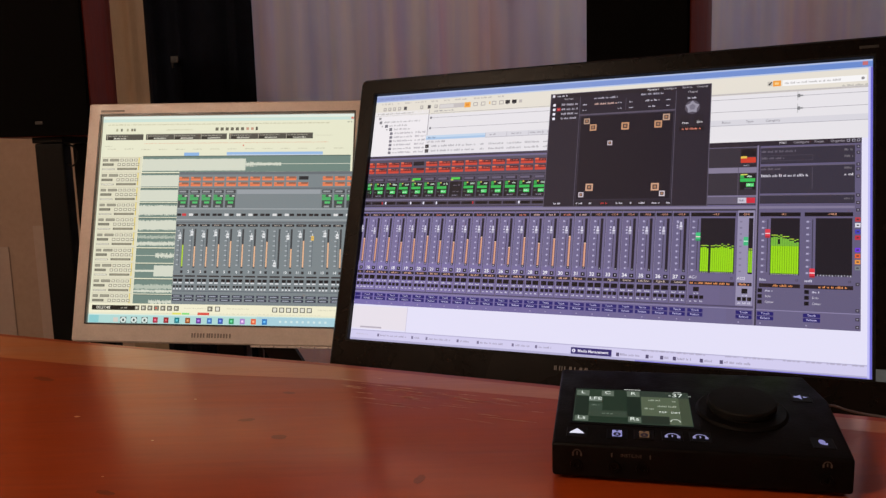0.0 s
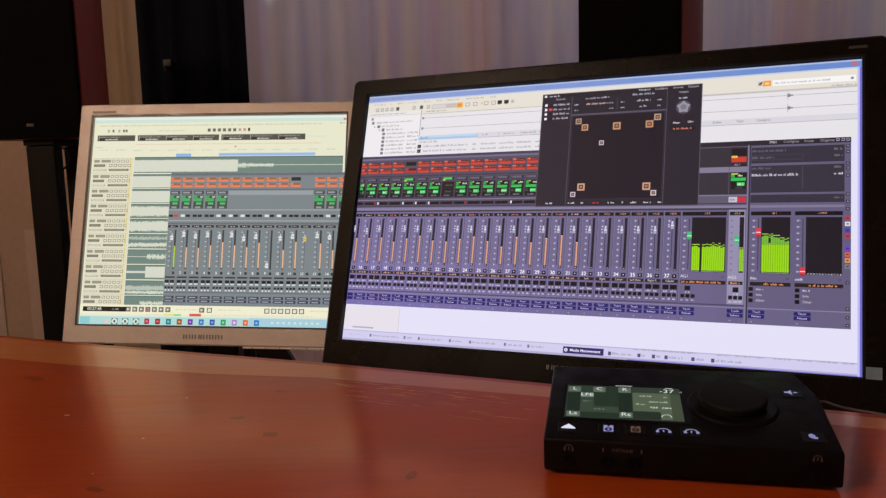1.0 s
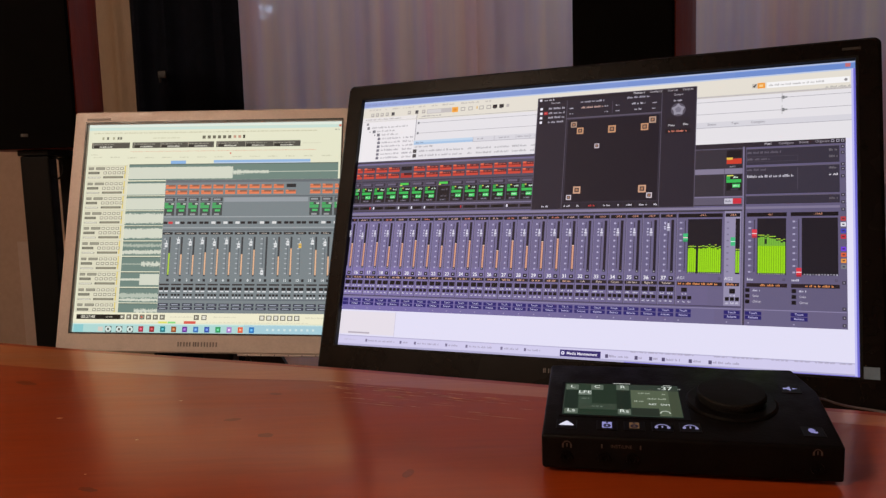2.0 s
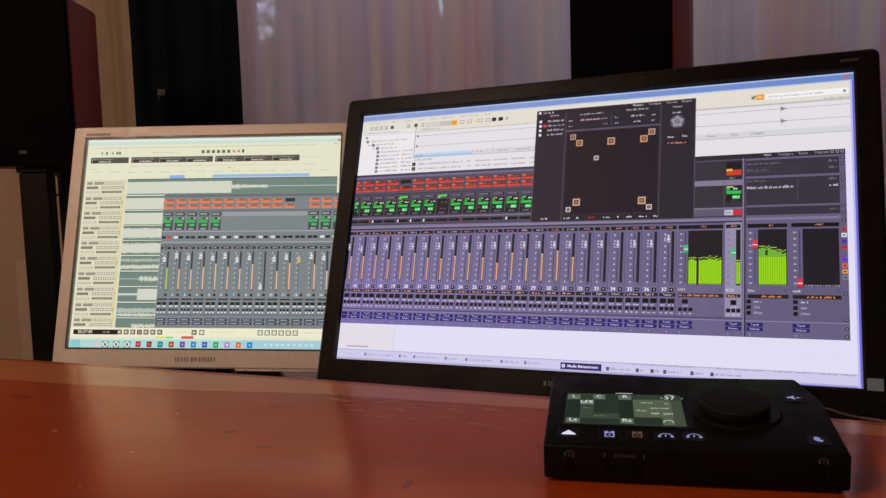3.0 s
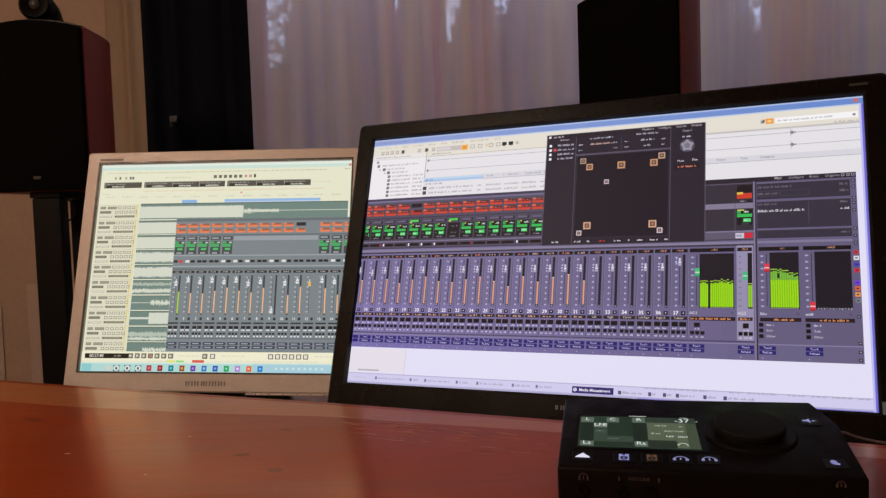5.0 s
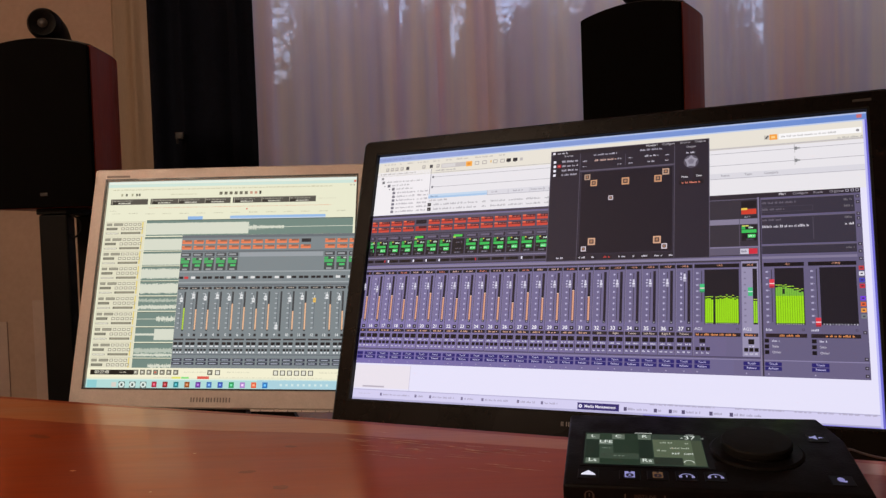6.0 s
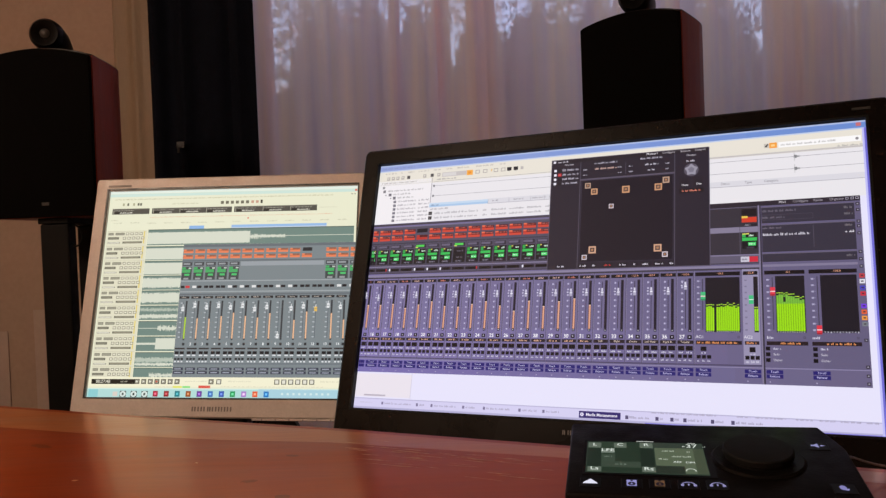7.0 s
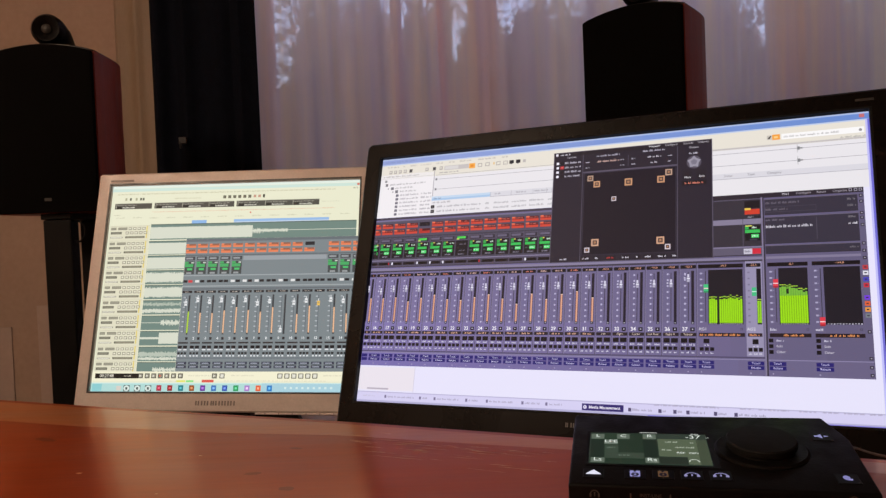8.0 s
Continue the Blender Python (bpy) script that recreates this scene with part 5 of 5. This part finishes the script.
    s.rect(m - 1.6, m + 1.8 if m + 1.8 < W else W, -78, -74.4, (44, 42, 46), 7)
    s.rect(l, r, -83.4, -81.2, (56, 52, 54), 7)
    for a, b in ((l + 0.4, l + 6.2), (l + 7.8, r - 0.8)):
        s.rect(a, b, -90.2, -86.2, (30, 28, 32), 7)
        s.rect(a + 0.4, b - 0.4, -92.8, -90.8, (214, 216, 220), 7)
    for k in range(3):
        a = l + 0.4 + 4.7 * k
        if a + 3.4 < W:
            s.rect(a, a + 3.4, -98.2, -95.4, (30, 28, 32), 7)
            s.rect(a + 0.4, a + 3.0, -101.4, -99.4, (220, 222, 226), 7)
    for z in (-112.4, -117.4):
        s.rect(l, r, z, z + 3.8, (54, 56, 72), 7)
        s.rect(l + 2, r - 3, z + 1.2, z + 2.4, (170, 176, 190), 8)
s.done("mixer_window", screen2, "grey mixer window with faders")
for n in range(2, 15):
    lettering(str(n), -53.7 + 17.56 * (n - 1) - 7.2, -76.2, 3.6, (242, 244, 246), screen2, 9, bold=0.07)

s = Sheet()
s.rect(-W, W, -135.2, -122, (240, 236, 208), 5)
s.rect(-183.4, -119.4, -131.6, -124.8, (30, 28, 24), 6)
s.words(-140, -130, -128.2, 2.0, (190, 186, 170), 7, 3)
for x in (-116, -106.2, -96.6, -87, -77.4, -67.6, -57.6, -8.4, 2.6, 85, 94.8, 104.6, 114.4, 124.2, 134):
    s.rect(x - 3.6, x + 3.6, -131.4, -124.6, (82, 80, 72), 6)
    c = (206, 90, 70) if x == -87 else (226, 224, 208)
    s.rect(x - 2.4, x + 2.4, -130.4, -125.6, (150, 146, 130) if x < 0 else (226, 224, 210), 7)
    s.poly([(x - 1.6, -129.8), (x + 1.8, -128), (x - 1.6, -126.2)], c, 8)
s.words(-46, -14, -127.6, 1.6, (200, 196, 176), 6, 6)
s.words(16, 48, -127.4, 1.8, (206, 202, 180), 6, 7)
s.words(146, 184, -127.4, 2.0, (206, 202, 180), 6, 8)
s.words(-90, -62, -135.2, 1.6, (214, 208, 184), 7, 9)
s.rect(-63, -50, -136.6, -134.0, (226, 226, 110), 7)
s.rect(-49, -38, -136.6, -134.0, (140, 220, 130), 7)
s.rect(-26, -9, -136.9, -133.2, (218, 92, 80), 7)
s.words(6, 150, -134.6, 1.6, (214, 208, 184), 7, 10, 0.4)
s.rect(-W, W, -H, -137.4, (176, 216, 212), 6)
s.rect(60, W, -H, -137.4, (168, 206, 218), 7)
s.rect(-W, W, -138.6, -137.4, (206, 232, 226), 7)
s.rect(-186, -172, -149.4, -139, (140, 202, 206), 7)
s.rect(-150, -143, -148.4, -142, (214, 206, 196), 7)
ICON = [None, None, None, (168, 36, 62), (146, 26, 34), (24, 120, 130), (150, 78, 30), (104, 50, 150), (60, 112, 180), (48, 82, 170), (40, 150, 90), (170, 130, 200), (226, 96, 60), (36, 118, 190)]
for i, c in enumerate(ICON):
    x = -135.0 + 15.86 * i
    if c is None:
        s.rect(x - 4.6, x + 4.6, -149.4, -141, (70, 76, 74), 7)
        s.poly([(x + 4.4 * math.cos(math.pi * 2 * k / 16), -145.2 + 4 * math.sin(math.pi * 2 * k / 16)) for k in range(16)], (216, 230, 224), 8)
        s.rect(x - 1.4, x + 1.4, -147, -143.6, (60, 66, 64), 9)
    else:
        s.rect(x - 3.6, x + 3.6, -148.6, -140.8, c, 8)
        s.rect(x - 1.6, x + 1.6, -146.2, -143.2, tuple(min(255, v + 80) for v in c), 9)
for i in range(9):
    s.rect(92 + 8 * i, 95 + 8 * i, -145.6, -142.8, (212, 232, 230), 8)
s.done("taskbar", screen2, "cyan taskbar with coloured icons")
lettering("00:27:48", -166, -128.2, 4.4, (226, 222, 206), screen2, 9, bold=0.06)
for i, w in enumerate((6.0, 6.6, 7.6, 6.0, 6.6, 6.6, 6.8)):
    x = -0.0305 + 0.0083 * i
    for k in (0.0, 1.0):
        part("brand_mark", boxed(x + k * (w - 2.3) / 1000, x + (k * (w - 2.3) + 2.0) / 1000, -0.0046, -0.0042, -0.1682, -0.1620), M_SILVER_DARK, square)
part("model_mark", boxed(-0.189, -0.153, -0.0046, -0.0042, 0.1555, 0.1585), M_SILVER_DARK, square)
strip = part("button_strip", boxed(0.055, 0.186, -0.0048, 0.010, -0.1798, -0.1772, 0.0005), M_SILVER, square, "thin strip of control buttons under the bezel")
for x in (0.0685, 0.0875, 0.1065, 0.1255, 0.1445, 0.1635):
    part("button_gap", boxed(x, x + 0.0014, -0.0052, -0.0046, -0.1796, -0.1774), M_SILVER_DARK, strip)


# ---- the monitor controller on the table ----
control = thing("monitor_controller", pose(0.0796, 0.4511, 0.0, 0, 0, -12.91), "black desktop monitor controller with lit touch screen and big knob", "controller")
TILT, TOP_Z = 8.07, 0.0258
TOP = Matrix.Translation((0, 0, TOP_Z)) @ Matrix.Rotation(radians(TILT), 4, "X")
bm = bmesh.new()
out = [(-0.0160, -0.0140), (0.1508, -0.0140), (0.1535, 0.058), (0.1455, 0.0930), (-0.0172, 0.0915)]
hi = [bm.verts.new(TOP @ Vector((x, y, 0))) for x, y in out]
lo = [bm.verts.new((v.co.x, v.co.y + 0.001, 0.0028)) for v in hi]
bm.faces.new(hi)
bm.faces.new(lo[::-1])
for i in range(5):
    bm.faces.new((lo[i], lo[(i + 1) % 5], hi[(i + 1) % 5], hi[i]))
bmesh.ops.bevel(bm, geom=list(bm.edges), offset=0.0020, segments=3, affect="EDGES", profile=0.5)
part("body", bm, M_DEVICE, control, smooth=True)
for x in (0.002, 0.132):
    for y in (0.012, 0.075):
        bm = bmesh.new()
        ring(bm, [(0.0, 0), (0.006, 0), (0.006, 0.0029), (0, 0.0029)], 16, Matrix.Translation((x, y, 0)))
        part("rubber_foot", bm, M_RUBBER, control)
K = TOP @ Matrix.Translation((0.0984, 0.0380, 0))
bm = bmesh.new()
ring(bm, [(0.0275, -0.001), (0.0275, 0.0006), (0.026, 0.0018), (0.0, 0.0018)], 64, K)
part("knob_collar", bm, M_DEVICE, control, "dark ring round the knob", smooth=True)
bm = bmesh.new()
ring(bm, [(0.0192, 0.0016), (0.0192, 0.0036), (0.0206, 0.0044), (0.0206, 0.0070), (0.0198, 0.0079), (0.0190, 0.0080), (0.0, 0.0083)], 72, K)
part("knob", bm, M_RUBBER, control, "flat black turning knob", smooth=True)


def on_top(bm):
    bm.transform(TOP)
    return bm


# touch screen: glass, lit panel, fields
part("screen_glass", on_top(boxed(-0.0072, 0.0718, 0.0108, 0.0612, -0.0005, 0.0003)), M_BLACK_GLOSS, control, "black glass round the display")


class TopSheet(Sheet):
    """Lit rectangles lying on the sloping top."""

    def done(self, name, parent, label=""):
        self.bm.transform(TOP @ Matrix.Translation((0, 0, 0.0005)) @ Matrix.Rotation(radians(-90), 4, "X") @ Matrix.Translation((0, -0.0020, 0)))
        return part(name, self.bm, self.mats, parent, label)


d = TopSheet()
d.k = 0.72
d.rect(-5.2, 67.8, 13.0, 59.2, (52, 66, 56), 0)
display = d.done("display", control, "dim green lit touch display")
d = TopSheet()
d.k = 0.72
d.rect(-4.6, 37.0, 13.4, 58.4, (36, 56, 42), 1)
d.rect(4.2, 12.8, 20.4, 58, (46, 66, 50), 2)
d.rect(28.4, 36.6, 13.6, 58, (26, 44, 34), 2)
d.rect(-4.6, 3.8, 20.4, 47.6, (28, 46, 36), 2)
d.rect(4.2, 28.4, 20.2, 28.6, (62, 78, 64), 3)
d.rect(4.2, 12.8, 28.6, 38.6, (62, 80, 66), 3)
for x0, x1, z0, z1 in ((-4.4, 3.9, 48.4, 56.4), (12.0, 20.0, 49, 56.8), (28.4, 36.6, 49.4, 57.4), (-4.0, 4.4, 13.6, 20.6), (28.8, 36.8, 14.4, 21.8)):
    d.rect(x0, x1, z0, z1, (104, 118, 104), 3)
d.rect(3.9, 12.4, 40.8, 47.4, (118, 132, 120), 3)
d.words(6, 11, 35.4, 1.5, (150, 166, 150), 4, 1)
d.words(13, 20, 24.4, 1.5, (150, 166, 150), 4, 2)
d.rect(26.5, 37.5, 59.0, 59.8, (226, 232, 226), 4)
d.rect(37.4, 61.0, 24.4, 50.4, (96, 110, 86), 2)
d.rect(61.0, 67.4, 14, 50, (74, 86, 66), 2)
d.rect(37.4, 54.0, 14.0, 23.6, (40, 52, 42), 2)
d.rect(54.0, 61.0, 14.0, 24.2, (96, 110, 88), 3)
for a, b, z in ((42, 49.5, 45.5), (57, 59, 45), (47.5, 60, 37.6), (39.4, 45, 33.6)):
    d.words(a, b, z, 2.2, (196, 208, 188), 4, 3, 1.4)
d.rect(58.5, 63.5, 57.8, 58.6, (210, 216, 210), 4)
d.words(67.4, 70, 53, 2.0, (150, 160, 150), 4, 4)
for k in range(9):
    a0, a1 = math.pi * (k - 0.5) / 8, math.pi * (k + 0.5) / 8
    d.poly([(57.4 + r * math.cos(a), 17.6 + r * math.sin(a)) for r, a in ((2.4, a0), (3.2, a0), (3.2, a1), (2.4, a1))], (216, 224, 210), 5)
d.done("display_face", display, "grey-green fields on the display")


def top_letter(text, x, y, h, rgb, parent, k=1.0):
    cu = bpy.data.curves.new("lettering", "FONT")
    cu.body = text
    cu.size = h / 0.72 / 1000
    cu.align_x, cu.align_y = "CENTER", "CENTER"
    cu.materials.append(lit(rgb, k))
    ob = new("lettering", cu)
    ob.parent = parent
    ob.matrix_local = TOP @ pose(x / 1000, y / 1000, 0.00125)
    return ob


for tx, x, y, h in (("L", -0.2, 52.4, 4.2), ("C", 16, 53, 4.2), ("R", 32.5, 53.4, 4.2), ("LFE", 8.2, 44.2, 4.2), ("Ls", 0.2, 17.2, 4.4), ("Rs", 32.8, 18.2, 4.4), ("-37", 59.4, 53.0, 5.2), ("REF", 50.4, 29.0, 2.3), ("DIM", 58.0, 28.8, 2.3)):
    top_letter(tx, x, y, h, (226, 234, 226), display)


def key(x, y, draw, label, bright=0.9):
    """A recessed square key with a lit sign."""
    w = 0.0062
    kb = part("key", on_top(boxed(x - w, x + w, y - w, y + w, -0.0008, 0.0004, 0.0004, 1)), M_BLACK_GLOSS, control, label)
    t = TopSheet()
    t.k = bright
    draw(t, x * 1000, y * 1000)
    t.done("sign", kb)


def up_sign(t, x, y):
    t.poly([(x - 4.4, y - 2.0), (x + 4.4, y - 2.0), (x + 3.8, y - 0.4), (x, y + 4.0), (x - 3.8, y - 0.4)], (236, 236, 255), 1)


def speaker_sign(c):
    def draw(t, x, y):
        t.rect(x - 2.9, x + 2.9, y - 3.8, y + 3.8, c, 1)
        t.poly([(x + 2.3 * math.cos(2 * math.pi * i / 14), y - 1.2 + 2.3 * math.sin(2 * math.pi * i / 14)) for i in range(14)], (24, 20, 40), 2)
        t.poly([(x + 0.8 * math.cos(2 * math.pi * i / 10), y + 2.8 + 0.8 * math.sin(2 * math.pi * i / 10)) for i in range(10)], (24, 20, 40), 2)
        t.poly([(x - 0.9, y - 2.2), (x + 0.9, y - 2.2), (x, y)], c, 3)
    return draw


def phones_sign(c, q=0.82, layer=1):
    def draw(t, x, y):
        for k in range(12):
            a0, a1 = math.pi * k / 12, math.pi * (k + 1) / 12
            t.poly([(x + q * r * math.cos(a), y - 1.4 * q + q * r * 0.95 * math.sin(a)) for r, a in ((4.0, a0), (5.0, a0), (5.0, a1), (4.0, a1))], c, layer)
        for sx in (-1, 1):
            t.rect(x + sx * 4.3 * q - 1.1 * q, x + sx * 4.3 * q + 1.1 * q, y - 3.4 * q, y - 0.6 * q, c, layer + 1)
        t.rect(x - 0.5 * q, x + 0.5 * q, y - 2.2 * q, y + 0.8 * q, c, layer)
    return draw


def mute_sign(t, x, y):
    t.poly([(x - 4.4, y - 1), (x - 2.6, y - 1), (x, y - 3.2), (x, y + 3.2), (x - 2.6, y + 1), (x - 4.4, y + 1)], (176, 176, 236), 1)
    t.poly([(x + 1.2, y - 1), (x + 4.2, y), (x + 1.2, y + 1)], (176, 176, 236), 1)


def mic_sign(t, x, y):
    t.poly([(x + 1.9 * math.cos(2 * math.pi * i / 14) - 0.5, y + 0.6 + 2.8 * math.sin(2 * math.pi * i / 14)) for i in range(14)], (160, 156, 224), 1)
    t.poly([(x + 0.4, y - 1.2), (x + 2.4, y - 0.5), (x + 1.8, y - 2.8), (x - 0.3, y - 2.6)], (176, 172, 236), 2)


key(-0.0018, 0.0000, up_sign, "key with a white lit arrow", 0.9)
key(0.0222, 0.0004, speaker_sign((178, 176, 246)), "key with a violet lit loudspeaker sign", 0.6)
key(0.0382, 0.0010, speaker_sign((116, 84, 58)), "key with a dim amber loudspeaker sign", 0.6)
key(0.0544, 0.0012, phones_sign((190, 186, 246)), "key with a lit headphone sign", 0.5)
key(0.0704, 0.0018, phones_sign((190, 186, 246)), "key with a lit headphone sign", 0.5)
key(0.1378, 0.0026, mic_sign, "key with a violet lit talkback sign", 0.6)
key(0.1378, 0.0602, mute_sign, "key with a violet lit mute sign", 0.6)

# front face: printed signs and sockets
FY = -0.0140


def front(bm, name, material, label=""):
    return part(name, bm, material, control, label)


def front_phones(x, q, z):
    bm = bmesh.new()
    for k in range(12):
        a0, a1 = math.pi * k / 12, math.pi * (k + 1) / 12
        bm.faces.new([bm.verts.new((x + r * math.cos(a), FY - 0.0004, z + r * math.sin(a))) for r, a in ((0.0025 * q, a0), (0.0025 * q, a1), (0.0032 * q, a1), (0.0032 * q, a0))])
    for sx in (-1, 1):
        box(bm, x + q * (sx * 0.0028 - 0.0006), x + q * (sx * 0.0028 + 0.0006), FY - 0.0005, FY - 0.0001, z - 0.0018 * q, z + 0.0006 * q)
    box(bm, x - 0.0004 * q, x + 0.0004 * q, FY - 0.0005, FY - 0.0001, z - 0.0012 * q, z + 0.0014 * q)
    front(bm, "headphone_print", M_PRINT)


M_PRINT = surface("grey_print", (0.055, 0.040, 0.034), (0.085, 0.062, 0.052), rough=0.6, scale=300)
front_phones(-0.0010, 0.85, 0.0182)
front_phones(0.1364, 0.75, 0.0200)
cu = bpy.data.curves.new("lettering", "FONT")
cu.body = "INST/LINE"
cu.size = 0.0028
cu.align_x, cu.align_y = "CENTER", "CENTER"
cu.materials.append(M_PRINT)
ob = new("lettering", cu)
ob.parent = control
ob.matrix_local = pose(0.0304, FY - 0.0004, 0.0185, 90, 0, 0)
for x in (0.0192, 0.0412):
    front(boxed(x - 0.0004, x + 0.0004, FY - 0.0005, FY - 0.0001, 0.0172, 0.0196), "channel_print", M_PRINT)
for x in (-0.0016, 0.0205, 0.0365, 0.1364):
    bm = bmesh.new()
    ring(bm, [(0.0016, 0), (0.0016, 0.0008), (0.0034, 0.0008), (0.0036, 0.0)], 24, Matrix.Translation((x, FY + 0.0002, 0.0110)) @ Matrix.Rotation(radians(90), 4, "X"))
    front(bm, "jack_socket", M_BLACK_GLOSS)

# cable behind the controller
cable = tube("audio_cable", [(0.222, 0.510, 0.016), (0.265, 0.5132, 0.016), (0.2765, 0.514, 0.012), (0.2887, 0.5175, 0.008), (0.305, 0.517, 0.005), (0.36, 0.478, 0.0012), (0.44, 0.435, 0.0012), (0.54, 0.39, 0.0012)], 0.0008, M_CABLE)
tagged(cable, "thin dark cable on the table behind the controller", "cable")

# scuffs and specks in the varnish
rng = random.Random(12)
for x, y, w in ((-0.291, 0.5779, 0.0034), (-0.2114, 0.5231, 0.0016), (-0.2095, 0.6125, 0.0016), (-0.2209, 0.4637, 0.0014)):
    bm = bmesh.new()
    pts = [(x + w * rng.uniform(0.5, 1.0) * math.cos(a), y + w * 0.6 * rng.uniform(0.4, 1.0) * math.sin(a)) for a in [2 * math.pi * i / 9 for i in range(9)]]
    bm.faces.new([bm.verts.new((px, py, 0.0003)) for px, py in pts])
    sp = part("varnish_chip", bm, M_SCUFF)
    tagged(sp, "small pale chip in the red table varnish", "chip", "varnish chips")

# fine pale scratches in the varnish, running along the far edge
for x, y, ln, w in ((-0.050, 0.586, 0.05, 0.0006), (-0.052, 0.633, 0.06, 0.0008), (-0.03, 0.617, 0.035, 0.0006), (0.045, 0.545, 0.04, 0.0006), (0.03, 0.556, 0.02, 0.0005), (-0.07, 0.617, 0.018, 0.0006)):
    bm = bmesh.new()
    a = radians(-23)
    n = 14
    up, dn = [], []
    for i in range(n + 1):
        t = i / n - 0.5
        h = w * (0.2 + rng.random()) * (1 - (2 * t) ** 2 * 0.9)
        off = 0.0012 * noise.noise(Vector((t * 5, x * 40, 1)))
        for row, q in ((up, off + h), (dn, off - h)):
            row.append(bm.verts.new((x + ln * t * math.cos(a) - q * math.sin(a), y + ln * t * math.sin(a) + q * math.cos(a), 0.00025)))
    for i in range(n):
        bm.faces.new((dn[i], dn[i + 1], up[i + 1], up[i]))
    sc = part("varnish_scratch", bm, M_SCUFF)
    tagged(sc, "fine pale scratch in the red table varnish", "scratch", "varnish scratches")

# worn patch: short pale strokes rubbed into the varnish near the far edge
rng = random.Random(44)
for k in range(34):
    x = rng.uniform(-0.085, 0.075)
    y = 0.612 - 0.42 * (x + 0.03) + rng.gauss(0, 0.016)
    ln, w = rng.uniform(0.010, 0.034), rng.uniform(0.00025, 0.0007)
    a = radians(-23 + rng.uniform(-4, 4))
    bm = bmesh.new()
    up, dn = [], []
    for i in range(9):
        t = i / 8 - 0.5
        h = w * (0.2 + rng.random()) * (1 - (2 * t) ** 2 * 0.9)
        for row, q in ((up, h), (dn, -h)):
            row.append(bm.verts.new((x + ln * t * math.cos(a) - q * math.sin(a), y + ln * t * math.sin(a) + q * math.cos(a), TT + 0.00022)))
    for i in range(8):
        bm.faces.new((dn[i], dn[i + 1], up[i + 1], up[i]))
    part("scratch", bm, M_SCUFF, table, "pale rubbed stroke in the varnish")

# dark knots in the veneer of the table top
M_KNOT = surface("dark_knot_wood", (0.15, 0.018, 0.003), (0.235, 0.034, 0.005), rough=0.5, scale=150, stretch=(0.7, 4, 4), bump=0.05, spec=0.15, turn=22)
varnish(M_KNOT, (1.0, 0.57, 0.36), 0.17, 1.39)
rng = random.Random(31)
for x, y, ln, w in ((-0.3716, 0.6836, 0.016, 0.0050), (-0.1538, 0.5604, 0.0075, 0.0036), (-0.1220, 0.5237, 0.0065, 0.0044), (-0.1342, 0.6232, 0.0065, 0.0030),
                    (-0.2096, 0.4406, 0.0085, 0.0030), (-0.0193, 0.4475, 0.0035, 0.0075)):
    bm = bmesh.new()
    a = radians(-20 + rng.uniform(-10, 25))
    pts = []
    for i in range(22):
        t = 2 * math.pi * i / 22
        k = rng.uniform(0.75, 1.0)
        px, py = ln * k * math.cos(t), w * k * math.sin(t)
        pts.append((x + px * math.cos(a) - py * math.sin(a), y + px * math.sin(a) + py * math.cos(a)))
    bm.faces.new([bm.verts.new((px, py, TT + 0.00012)) for px, py in pts])
    part("knot", bm, M_KNOT, table, "dark knot in the red veneer")
